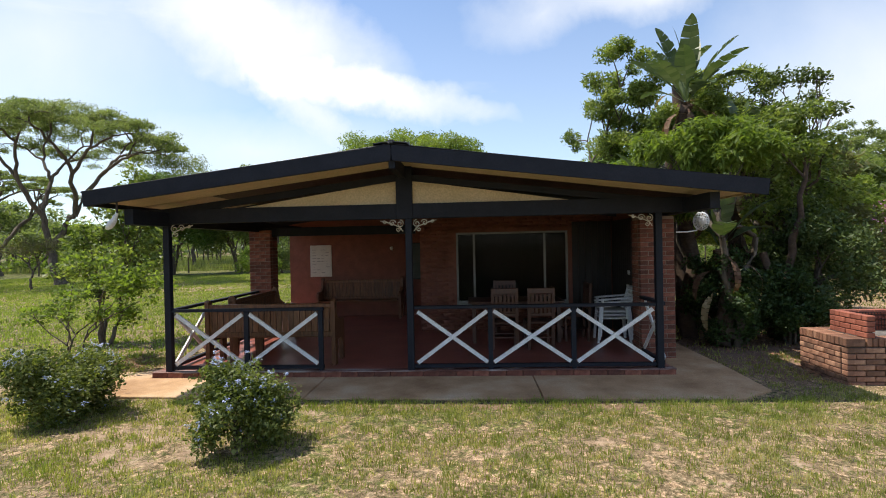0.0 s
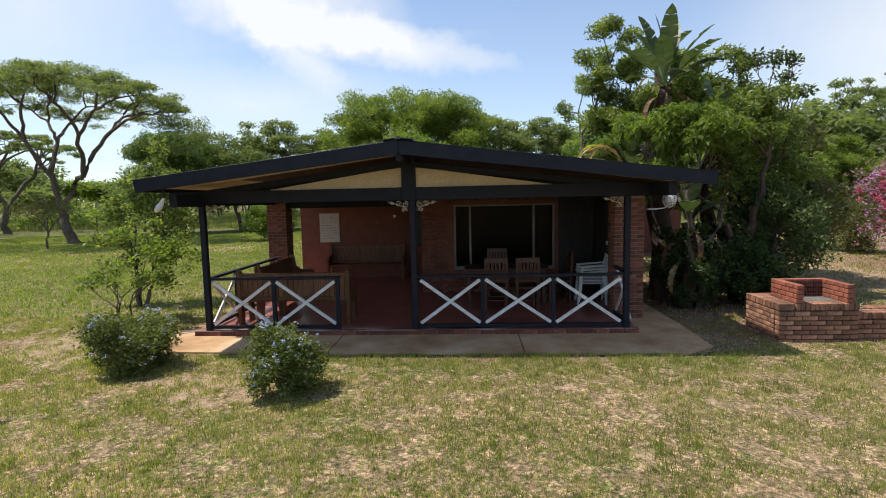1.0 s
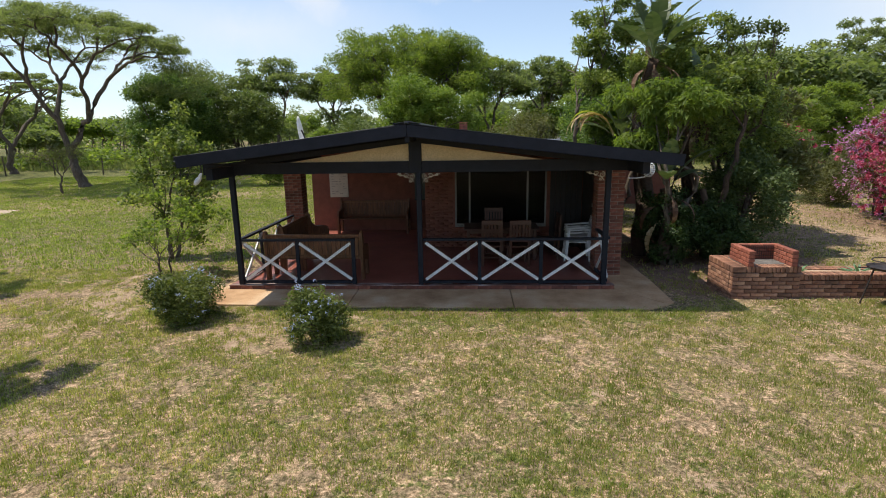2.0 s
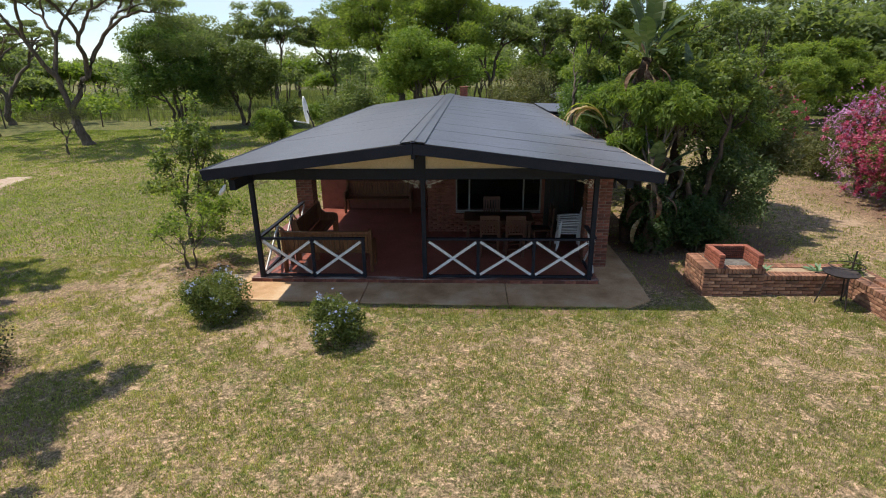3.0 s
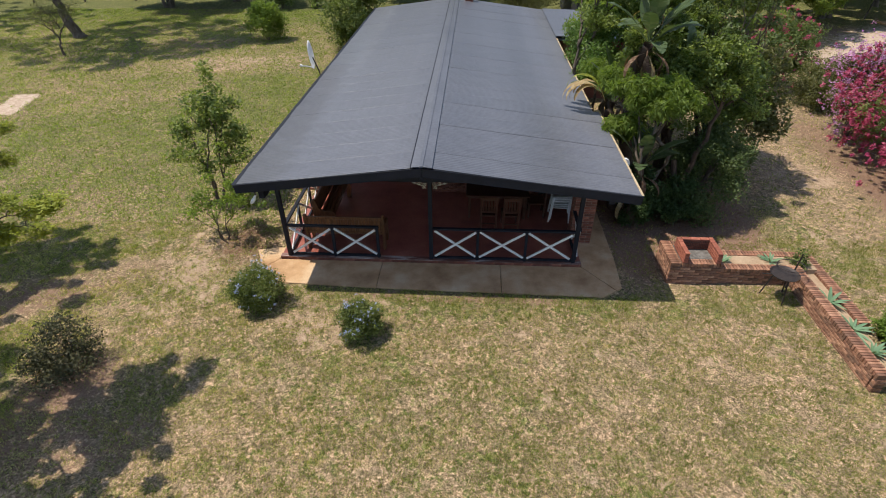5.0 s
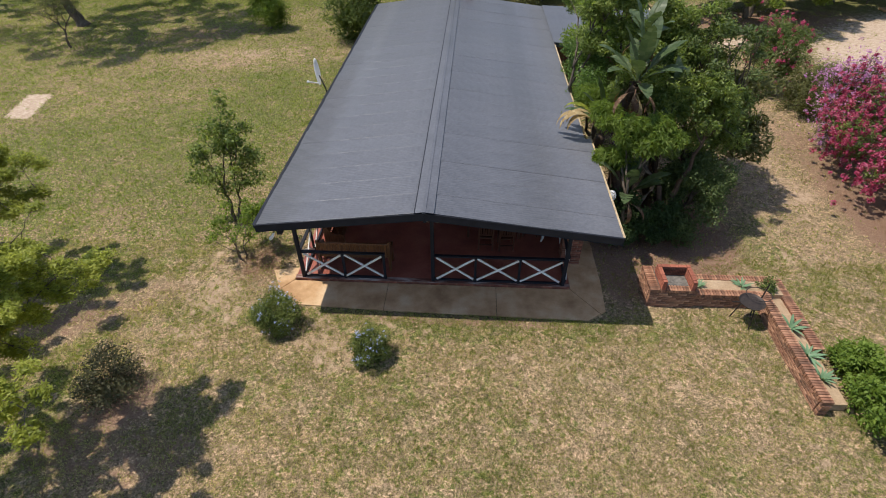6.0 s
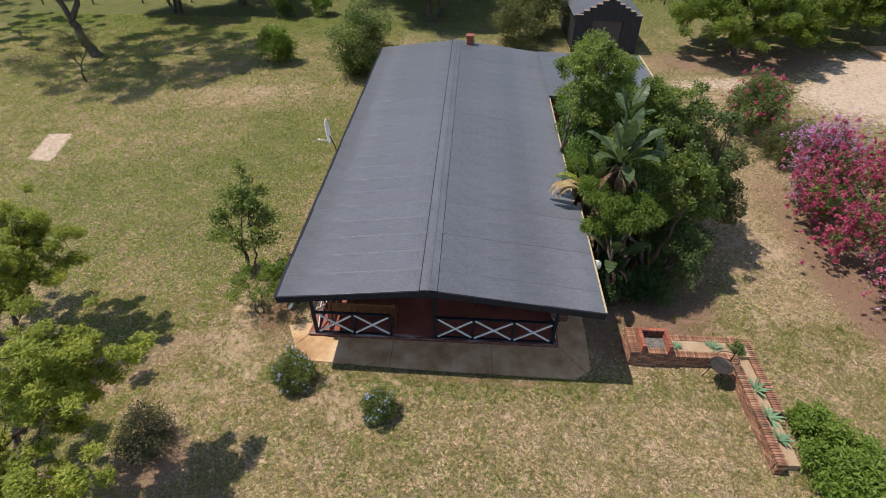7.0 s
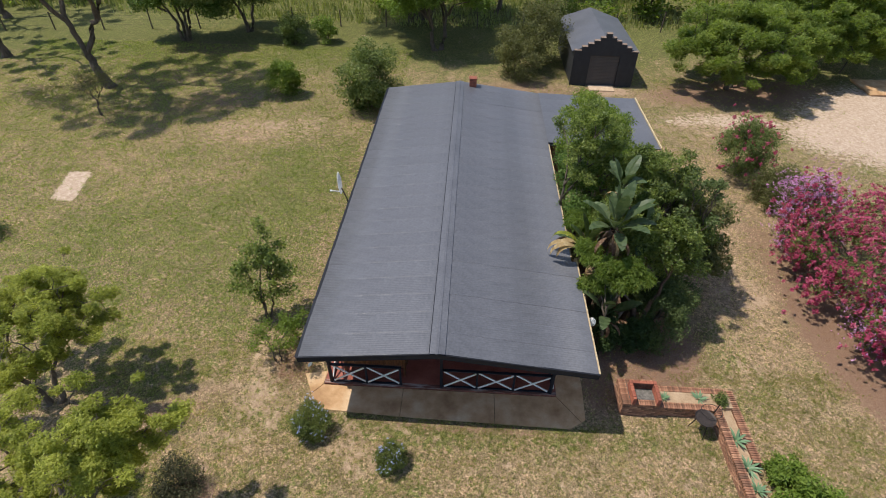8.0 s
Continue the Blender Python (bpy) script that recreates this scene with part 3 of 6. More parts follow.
def cover(x, y):
    """Grass, bare soil and litter at a place of the lawn; some of the litter paints tree shade."""
    n1 = 0.2 * lattice_noise(x, y, 3.1, 1) + 0.3 * lattice_noise(x, y, 1.1, 2) + 0.5 * lattice_noise(x, y, 0.42, 3)
    n2 = 0.28 * lattice_noise(x, y, 1.3, 4) + 0.42 * lattice_noise(x, y, 0.5, 5) + 0.3 * lattice_noise(x, y, 0.25, 6)
    grass = 0.50 + 0.55 * (n1 - 0.5) + 0.0 * x
    for cx, cy, rx, ry, k in ((-8.0, 19.5, 3.6, 4.5, 0.26), (-24, 20, 16, 9, 0.10), (-11, 12, 6, 5, 0.12), (7, 9.5, 2.5, 1.5, 0.2), (-30, 45, 40, 9, 0.45), (5, 55, 90, 18, 0.4), (0, 130, 400, 75, 0.45), (0, 5.6, 5, 0.5, 0.3), (-9.2, 2.0, 1.6, 1.6, 0.25), (-17, 11, 7, 5, 0.1)):
        grass = grass + k * spot(x, y, cx, cy, rx, ry)
    for cx, cy, rx, ry, k in ((-13, 23.5, 5, 1.6, -0.2), (11.8, 15, 2.2, 7, -0.2)):
        grass = grass + k * spot(x, y, cx, cy, rx, ry)
    soil = 0.08 + 1.0 * np.clip(n2 - 0.5, -0.1, 1)
    for cx, cy, rx, ry, turn, k in ((-5.5, 6.2, 1.4, 0.9, 30, 0.36), (-3.2, 5.1, 1.1, 0.7, 0, 0.2), (-2.1, 4.5, 1.1, 0.7, 0, 0.3), (-1.5, 5.55, 2.4, 0.3, 0, 0.2), (-7.0, 5.6, 1.2, 1.0, 0, 0.08), (-6.4, 7.6, 0.9, 1.0, 0, 0.25), (-7.2, 4.6, 1.2, 0.6, 0, 0.2), (-6.9, 3.0, 0.9, 0.7, 0, 0.4), (15, 27, 3.5, 1.6, 0, 0.55), (10.5, 11.5, 1.6, 3.5, -10, 0.3), (2.3, 4.4, 1.3, 0.6, 0, 0.22), (3.4, 3.6, 1.0, 0.8, 20, 0.20), (-12, 24, 4.5, 1.4, 15, 0.35), (9.4, 31.3, 1.2, 0.8, 0, 0.9), (-15, 15.5, 10, 7, 0, -0.12)):
        soil = soil + k * spot(x, y, cx, cy, rx, ry, turn)
    sand = 0.0 * x
    for cx, cy, rx, ry, turn, k in ((23.6, 26.6, 5.2, 2.8, 20, 1.0), (29, 28, 9, 5.5, 25, 1.1), (16.5, 27.2, 3.6, 1.1, -4, 0.58), (12.9, 27.0, 1.6, 0.6, 0, 0.5)):
        sand = np.maximum(sand, k * spot(x, y, cx, cy, rx, ry, turn))
    rect = np.clip(6 * (0.65 - np.abs((x + 19.35) * 0.97 + (y - 17.65) * 0.1 * 2.5)), 0, 1) * np.clip(6 * (1.35 - np.abs(y - 17.65)), 0, 1)
    sand = np.maximum(sand, rect)
    litter = 0.0 * x
    # spots below the feathery trees darken for their shade as well as litter
    for cx, cy, rx, ry, turn, k in ((13.4, 13, 1.4, 6.0, 5, 0.50), (14.2, 9, 2.0, 4, 0, 0.50), (6.2, 10, 2.4, 3.2, 0, 0.9), (-5.4, 7.6, 0.8, 0.9, 0, 0.55), (-16, 27.5, 4, 2.2, 20, 0.45), (18, 31.5, 7, 2.4, 10, 0.75), (-20, 37, 5, 2, 0, 0.5), (3.5, 30.5, 5, 2.5, 0, 0.5), (-7.0, 3.2, 0.9, 0.7, 0, 0.6), (-8.2, 6.0, 1.8, 0.9, 25, 0.42), (-6.0, 1.7, 2.0, 1.0, 10, 0.45), (-10.8, 4.8, 1.8, 1.3, 0, 0.42), (-8.6, 2.2, 1.5, 1.0, 0, 0.35), (0.3, 5.72, 4.6, 0.24, -1, 0.5), (4.5, 7.4, 0.4, 1.6, 0, 0.35)):
        litter = litter + k * spot(x, y, cx, cy, rx, ry, turn)
    return np.clip(grass, 0, 1), np.clip(soil, 0, 1), np.clip(litter, 0, 1), np.clip(sand, 0, 1)


def lawn_height(x, y):
    near = np.clip((np.hypot((x + 0.3) / 6.0, (y - 14) / 10.5) - 1.0) * 3, 0, 1)
    return GZ + near * (0.05 * (lattice_noise(x, y, 2.3, 11) - 0.5) + 0.03 * (lattice_noise(x, y, 0.7, 12) - 0.5))


def axis_lines(a, b, step, far, grow=1.22):
    mid = list(np.arange(a, b + 1e-6, step))
    lo, hi, s = [a], [b], step
    while hi[-1] < far:
        s *= grow
        hi.append(hi[-1] + s)
        lo.append(lo[-1] - s)
    return np.array(lo[:0:-1] + mid + hi[1:])


def build_ground():
    xs = axis_lines(-24, 24, 0.2, 4000)
    ys = axis_lines(-5, 34, 0.2, 4000)
    X, Y = np.meshgrid(xs, ys)
    Z = lawn_height(X, Y)
    v = np.stack([X.ravel(), Y.ravel(), Z.ravel()], 1)
    w = len(xs)
    i = (np.arange(len(ys) - 1)[:, None] * w + np.arange(w - 1)[None]).ravel()
    f = np.stack([i, i + 1, i + w + 1, i + w], 1)
    me = mesh_np("ground", v, f, M_ground, True)
    g, s, l, q = cover(v[:, 0], v[:, 1])
    at = me.color_attributes.new("cover", "FLOAT_COLOR", "POINT")
    at.data.foreach_set("color", np.stack([0.78 * g, s, l, q], 1).astype(np.float32).ravel())
    return tagged(new("ground", me), "patchy dry green lawn with bare sandy soil", "lawn", kind="structure")


build_ground()

# ---- the house ----
RIDGE_X, RIDGE_Z, SLOPE = -0.51, 3.07, 0.126
FRONT, BACK = 6.0, 24.42
SLAB = 0.05


def roof_z(x):
    return RIDGE_Z - SLOPE * abs(x - RIDGE_X)


house = thing("house", "low brick bungalow with a dark grey sheet roof and open veranda", "house", (0, 0, 0))


def roof_sheet(length, width, sign):
    """A corrugated sheet, ridge at the origin, running down towards sign x."""
    waves = 10
    n = waves * 6 + 1
    ys = np.linspace(0, width + 0.03, n)
    zs = 0.0015 * np.cos(ys / width * waves * 2 * np.pi)
    xs = np.array([0.0, 0.33, 0.66, 1.0]) * length
    top = np.array([[sign * x, y, z - SLOPE * x] for x in xs for y, z in zip(ys, zs)])
    low = top - [0, 0, 0.004]
    v = np.concatenate([top, low])
    i = (np.arange(3)[:, None] * n + np.arange(n - 1)[None]).ravel()
    f = np.stack([i, i + 1, i + n + 1, i + n], 1)
    k = len(top)
    j = np.arange(n - 1) + 3 * n
    rim = np.stack([j, j + 1, j + 1 + k, j + k], 1)
    ends = np.array([[a * n, (a + 1) * n, (a + 1) * n + k, a * n + k] for a in range(3)])
    faces = np.concatenate([f if sign < 0 else f[:, ::-1], (f + k)[:, ::-1] if sign < 0 else f + k, rim, ends, ends + n - 1])
    return mesh_np("roof_sheet", v, faces, M_roof, False)


roof = part("roof", bars(((RIDGE_X, FRONT + 0.02, RIDGE_Z - 0.10), (RIDGE_X, BACK - 0.1, RIDGE_Z - 0.10), 0.05, 0.14)), M_black, house, "corrugated roof sheets, dark grey paint with lapped seams")
sheet_w = (BACK - FRONT) / 24
meshes = {"l": roof_sheet(4.41 + RIDGE_X, sheet_w, -1), "r": roof_sheet(3.93 - RIDGE_X, sheet_w, 1), "s": roof_sheet(3.76 - RIDGE_X, sheet_w, 1)}
for k in range(24):
    y = FRONT + k * sheet_w
    for side in ("l", "r" if y < 10.4 else "s"):
        ob = part("roof_sheet", meshes[side], None, roof)
        proud = 0.012 if (k * 7 + (side != "l") * 3) % 5 == 0 else 0.0
        lift = 0.003 * (k % 2) + 0.003 * random.random()
        ob.matrix_basis = pose(RIDGE_X, y, RIDGE_Z + lift, random.uniform(-0.08, 0.08) + proud * 25, random.uniform(-0.05, 0.05), random.uniform(-0.06, 0.06))

bm = bmesh.new()
for s in (-1, 1):
    bar(bm, (RIDGE_X + s * 0.105, FRONT - 0.03, RIDGE_Z + 0.014), (RIDGE_X + s * 0.105, BACK + 0.02, RIDGE_Z + 0.014), 0.2, 0.006, up=(s * SLOPE, 0, 1), bevel=0)
    # edge bars; the left one is black to draw the shadow of the cap
    part("ridge_seam", bars(((RIDGE_X + s * 0.212, FRONT - 0.02, RIDGE_Z - 0.004), (RIDGE_X + s * 0.212, BACK + 0.01, RIDGE_Z - 0.006), 0.014, 0.026), bevel=0.003), M_black if s < 0 else M_roof, roof, "bar beside the ridge cap, black on the left as its shadow line")
bar(bm, (RIDGE_X, FRONT - 0.03, RIDGE_Z + 0.022), (RIDGE_X, BACK + 0.02, RIDGE_Z + 0.022), 0.05, 0.035, bevel=0.012)
part("ridge_cap", bm, M_roof, roof)

# flat wing roof at the back
wing = part("wing_roof", boxes((3.7, 18.85, 2.42, 8.9, 24.35, 2.47)), M_roof, house)
for k in range(7):
    me = roof_sheet(5.18, 0.78, 1) if k == 0 else me
    ob = part("roof_sheet", me, None, wing)
    ob.matrix_basis = pose(3.74, 18.85 + k * 0.785, 2.60, 0, -5.2, 0)
part("wing_fascia", bars(((8.93, 18.85, 2.46), (8.93, 24.35, 2.46), 0.03, 0.15)), M_cream, house)

# barge boards on the front gable, eave boards along the sides
for s, x1 in ((-1, -4.42), (1, 3.94)):
    part("barge_board", bars(((RIDGE_X + s * 0.0, FRONT - 0.005, RIDGE_Z - 0.112), (x1, FRONT - 0.005, roof_z(x1) - 0.085), 0.04, 0.19), up=(0, 0, 1)), M_black, house)
    part("rear_barge", bars(((RIDGE_X, BACK - 0.03, RIDGE_Z - 0.11), (x1 - 0.15 * (s > 0), BACK - 0.03, roof_z(x1) - 0.10), 0.04, 0.17)), M_black, house)
part("eave_board", bars(((-4.385, FRONT + 0.03, roof_z(-4.4) - 0.10), (-4.385, BACK - 0.06, roof_z(-4.4) - 0.10), 0.03, 0.15)), M_black, house)
part("eave_board", bars(((3.905, FRONT + 0.03, roof_z(3.9) - 0.075), (3.905, 10.85, roof_z(3.9) - 0.075), 0.03, 0.13)), M_fascia, house, "bare pale timber fascia")
part("eave_board", bars(((3.73, 10.9, roof_z(3.75) - 0.09), (3.73, 18.8, roof_z(3.75) - 0.09), 0.03, 0.13)), M_fascia, house)

part("gutter", bars(((-4.44, FRONT + 0.02, roof_z(-4.42) - 0.03), (-4.44, BACK - 0.04, roof_z(-4.42) - 0.03), 0.07, 0.075), bevel=0.012), M_black, house, "black painted eave gutter")
part("eave_trim", bars(((3.955, FRONT + 0.05, roof_z(3.93) - 0.035), (3.955, 10.85, roof_z(3.93) - 0.035), 0.045, 0.06)), M_fascia, house)
part("eave_trim", bars(((3.785, 10.9, roof_z(3.76) - 0.04), (3.785, 18.8, roof_z(3.76) - 0.04), 0.045, 0.06)), M_fascia, house)

# the open truss of the front gable
TY = 7.05
part("tie_beam", bars(((-4.5, TY, 2.31), (3.62, TY, 2.31), 0.09, 0.21)), M_black, house)
for s, x1 in ((-1, -4.3), (1, 3.6)):
    part("rafter", bars(((RIDGE_X, TY, RIDGE_Z - 0.275), (x1, TY, roof_z(x1) - 0.255), 0.08, 0.09)), M_black, house)
    tri = bmesh.new()
    x2 = -2.95 if s < 0 else 1.95
    pts = [(RIDGE_X + s * 0.05, 2.40), (x2, 2.40), (RIDGE_X + s * 0.05, RIDGE_Z - 0.315)]
    a = [tri.verts.new((x, TY + 0.005, z)) for x, z in pts]
    b = [tri.verts.new((x, TY + 0.025, z)) for x, z in pts]
    tri.faces.new(a), tri.faces.new(b[::-1])
    for i in range(3):
        tri.faces.new((a[i], b[i], b[(i + 1) % 3], a[(i + 1) % 3]))
    bmesh.ops.recalc_face_normals(tri, faces=tri.faces)
    part("gable_panel", tri, M_cream, house, "cream painted gable panel")
    # sloping ceiling: cream at the overhang and the left strip, dark brown inside the veranda
    x3 = -4.36 if s < 0 else 3.88
    part("soffit", bars(((RIDGE_X + s * 0.02, 6.54, RIDGE_Z - 0.115), (x3, 6.54, roof_z(x3) - 0.115), 1.0, 0.012), bevel=0), M_cream, house, "cream ceiling board")
    x4 = x3 if s < 0 else 3.70
    inner = -3.3 if s < 0 else 3.70
    part("soffit", bars(((RIDGE_X + s * 0.02, 10.1, RIDGE_Z - 0.115), (inner, 10.1, roof_z(inner) - 0.115), 6.05, 0.012), bevel=0), M_ceiling, house, "dark brown ceiling boards")
    if s < 0:
        part("soffit", bars(((inner, 10.1, roof_z(inner) - 0.115), (x3, 10.1, roof_z(x3) - 0.115), 6.05, 0.012), bevel=0), M_cream, house, "cream ceiling board")
    for y in (8.6, 10.2, 11.8):
        part("rafter", bars(((RIDGE_X, y, RIDGE_Z - 0.20), (x4 if y > 10.5 else x3, y, roof_z(x4 if y > 10.5 else x3) - 0.20), 0.07, 0.14)), M_black, house)
part("king_post", boxes((-0.605, TY - 0.07, 2.2, -0.375, TY + 0.07, RIDGE_Z - 0.13), bevel=0.006), M_black, house)
part("ridge_beam", bars(((RIDGE_X, FRONT + 0.03, RIDGE_Z - 0.21), (RIDGE_X, 13.0, RIDGE_Z - 0.21), 0.08, 0.18)), M_black, house)
part("wall_plate", bars(((-3.98, 6.2, 2.27), (-3.98, 13.2, 2.27), 0.12, 0.2)), M_black, house)
part("wall_plate", bars(((3.42, 6.2, 2.30), (3.42, 10.4, 2.30), 0.12, 0.2)), M_black, house)
part("cross_beam", bars(((-3.9, 10.35, 2.16), (-0.7, 10.35, 2.16), 0.1, 0.18)), M_black, house)
for x in (-3.98, -0.44, 3.03):
    part("post", boxes((x - 0.046, TY - 0.046, SLAB, x + 0.046, TY + 0.046, 2.21), bevel=0.006), M_black, house)

# brick units
BL, BW, BH, JOINT = 0.215, 0.104, 0.062, 0.010


def brick_mesh(l, w, h, mat, name="brick"):
    bm = bmesh.new()
    box(bm, 0, 0, 0, l, w, h, bevel=0.006)
    return finish(name, bm, mat)


def lay(parent, mesh, half, start, along, courses, length, z0, name="brick"):
    """Stretcher courses in running bond from start along x or y; the wall's outer face is on the start line."""
    mod = BL + JOINT
    n = max(1, round(length / mod))
    k = length / (n * mod)
    turn = 0 if along == "x" else 90
    for c in range(courses):
        s = 0.0
        runs = [(1.0, mesh)] * n if c % 2 == 0 else [(0.5, half)] + [(1.0, mesh)] * (n - 1) + [(0.5, half)]
        for size, me in runs:
            ob = part(name, me, None, parent)
            jig = random.uniform(-0.003, 0.003)
            pos = (start[0] + s + JOINT / 2, start[1] + jig, z0 + c * (BH + JOINT)) if along == "x" else (start[0] + jig, start[1] + s + JOINT / 2, z0 + c * (BH + JOINT))
            ob.matrix_basis = pose(*pos, 0, 0, turn + random.uniform(-0.5, 0.5)) @ Matrix.Diagonal((k, 1, 1, 1))
            s += size * mod * k


def on_edge(parent, mesh, start, along, length, z, depth):
    """A course of bricks on edge, across the wall."""
    mod = BH + JOINT
    n = max(1, round(length / mod))
    k = length / (n * mod)
    for i in range(n):
        ob = part("coping_brick", mesh, None, parent)
        jig = random.uniform(-0.006, 0.006)
        if along == "x":
            m = pose(start[0] + (i + 1) * mod * k - JOINT / 2, start[1] + jig, z, 0, 0, 90 + random.uniform(-1, 1))
        else:
            m = pose(start[0] + jig, start[1] + i * mod * k + JOINT / 2, z + random.uniform(-0.002, 0.002), 0, 0, random.uniform(-1, 1))
        ob.matrix_basis = m @ Matrix.Diagonal((depth / BL, k, 1, 1))


B_full, B_half = brick_mesh(BL, BW, BH, M_brick), brick_mesh(BL / 2 - JOINT / 2, BW, BH, M_brick)
B_edge = brick_mesh(BL, BH, BW, M_brick, "coping_brick")
H_full, H_half = brick_mesh(BL, BW, BH, M_brick_dark), brick_mesh(BL / 2 - JOINT / 2, BW, BH, M_brick_dark)
F_full, F_half = brick_mesh(BL, BW, BH, M_firebrick), brick_mesh(BL / 2 - JOINT / 2, BW, BH, M_firebrick)

# veranda floor slab with its edge of brick
floor = part("floor", boxes((-4.2, 7.10, GZ - 0.15, 3.22, 13.0, SLAB), (-4.9, 10.6, GZ - 0.1, -4.2, 13.0, SLAB - 0.03)), M_floor, None)
tagged(floor, "polished red cement veranda floor", "floor", kind="structure")
n_edge = 32
E_full = brick_mesh(BL, 0.13, 0.095, M_brick_dark, "edge_brick")
for i in range(n_edge):
    ob = part("edge_brick", E_full, None, floor)
    ob.matrix_basis = pose(-4.215 + i * 7.44 / n_edge, 6.975 + random.uniform(-0.004, 0.004), SLAB - 0.10 + random.uniform(-0.003, 0.003), 0, 0, random.uniform(-0.4, 0.4)) @ Matrix.Diagonal((7.44 / n_edge / (BL + 0.008), 1, 1, 1))
nosing = part("nosing", boxes((-4.22, 6.968, SLAB - 0.006, 3.23, 7.12, SLAB + 0.008), bevel=0.004), M_nosing, floor)

# brick piers of the veranda
pier = part("brick_pier", boxes((3.088, 8.008, GZ - 0.1, 3.612, 8.40, 2.2)), M_mortar_pale, house, "red brick pier with raked joints")
lay(pier, H_full, H_half, (3.08, 8.0), "x", 31, 0.54, GZ - 0.02)
lay(pier, H_full, H_half, (3.62, 8.115), "y", 31, 0.30, GZ - 0.02)
lay(pier, H_full, H_half, (3.08 + BW, 8.115), "y", 31, 0.30, GZ - 0.02)
pier = part("brick_pier", boxes((-4.132, 10.208, GZ - 0.1, -3.698, 10.60, 2.2)), M_mortar_pale, house, "red brick pier with raked joints")
lay(pier, H_full, H_half, (-4.14, 10.2), "x", 30, 0.45, SLAB)
lay(pier, H_full, H_half, (-3.69, 10.315), "y", 30, 0.30, SLAB)
lay(pier, H_full, H_half, (-4.14 + BW, 10.315), "y", 30, 0.30, SLAB)


def brick_courses(x0, x1, y, z0, z1, holes=()):
    """A thin facing of small brick-shaped faces, one mesh, with gaps for joints."""
    v, f = [], []
    c = 0
    z = z0
    while z < z1 - 0.05:
        x = x0 - (0.117 if c % 2 else 0)
        while x < x1:
            a, b = max(x + 0.006, x0), min(x + 0.228, x1)
            ok = b - a > 0.03 and not any(a < h[2] and b > h[0] and z < h[3] and z + BH > h[1] for h in holes)
            if ok:
                d = random.uniform(0, 0.0015)
                n = len(v)
                v += [(a, y - d, z), (b, y - d, z), (b, y - d, z + BH), (a, y - d, z + BH)]
                v += [(a, y + 0.01, z), (b, y + 0.01, z), (b, y + 0.01, z + BH), (a, y + 0.01, z + BH)]
                f += [(n, n + 1, n + 2, n + 3), (n + 4, n + 5, n + 1, n), (n + 3, n + 2, n + 6, n + 7), (n + 4, n, n + 3, n + 7), (n + 1, n + 5, n + 6, n + 2)]
            x += 0.234
        z += BH + JOINT
        c += 1
    return mesh_np("brick_face", np.array(v), np.array(f), M_wall)


WX0, WX1, WZ0, WZ1, WY = 0.13, 2.42, 0.62, 2.07, 10.45
for k, row in enumerate((
        (-0.62, WY, GZ - 0.1, WX0, WY + 0.22, 2.7), (WX1, WY, GZ - 0.1, 3.33, WY + 0.22, 2.5),
        (WX0, WY, GZ - 0.1, WX1, WY + 0.22, WZ0 - 0.05), (WX0, WY, WZ1, WX1, WY + 0.22, 2.62),
        (-0.62, WY + 0.22, GZ - 0.1, -0.40, 12.95, 2.9),
        (-4.26, 12.95, GZ - 0.1, -0.40, 13.17, 2.54), (-4.26, 13.17, GZ - 0.1, -4.04, 24.1, 2.5),
        (3.33, 8.44, GZ - 0.1, 3.55, 24.1, 2.45), (-4.04, 23.9, GZ - 0.1, 3.33, 24.1, 2.5))):
    walls = part("wall", boxes(row), M_wall, house, "painted red brick wall in deep shade")
tagged(part("brick_face", brick_courses(-0.62, 3.33, WY - 0.003, SLAB, 2.5, ((WX0 - 0.05, WZ0 - 0.1, WX1 + 0.05, WZ1 + 0.05),)), None, house), kind="stuff")
# added lining: its near-black colour stands in for the dark right end
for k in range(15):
    part("added_board", boxes((3.300, 8.46 + k * 0.132, SLAB, 3.326, 8.586 + k * 0.132, 2.24), bevel=0.004), M_panel, house, "near-black boards added to darken the right end of the veranda")
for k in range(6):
    part("added_board", boxes((2.50 + k * 0.131, WY - 0.034, SLAB, 2.625 + k * 0.131, WY - 0.008, 2.24), bevel=0.004), M_panel, house)
part("wing_wall", boxes((3.6, 19.2, GZ - 0.1, 8.7, 24.0, 2.4)), M_wall, house)
# room box behind the window, its unlit look painted into the surface
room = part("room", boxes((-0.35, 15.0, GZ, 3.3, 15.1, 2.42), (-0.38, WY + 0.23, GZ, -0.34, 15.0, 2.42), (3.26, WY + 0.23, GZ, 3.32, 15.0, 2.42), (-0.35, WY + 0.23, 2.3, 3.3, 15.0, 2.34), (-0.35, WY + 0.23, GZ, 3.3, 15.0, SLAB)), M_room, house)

# wide steel window
window = part("window", boxes((WX0, WY + 0.02, WZ0 - 0.05, WX1, WY + 0.21, WZ0 - 0.01)), M_steel, house, "wide steel-framed window with dark panes")
edges = [WX0 + 0.02, 0.50, 1.95, WX1 - 0.02]
for x in edges:
    part("mullion", boxes((x - 0.022, WY + 0.03, WZ0, x + 0.022, WY + 0.08, WZ1), bevel=0.004), M_steel, window)
for z in (WZ0 + 0.015, WZ1 - 0.02):
    part("rail", boxes((WX0, WY + 0.035, z - 0.02, WX1, WY + 0.075, z + 0.02), bevel=0.004), M_steel, window)
for a, b in zip(edges, edges[1:]):
    ob = part("pane", boxes((a + 0.02, WY + 0.052, WZ0 + 0.03, b - 0.02, WY + 0.058, WZ1 - 0.04)), M_glass, window)
    ob.visible_shadow = False
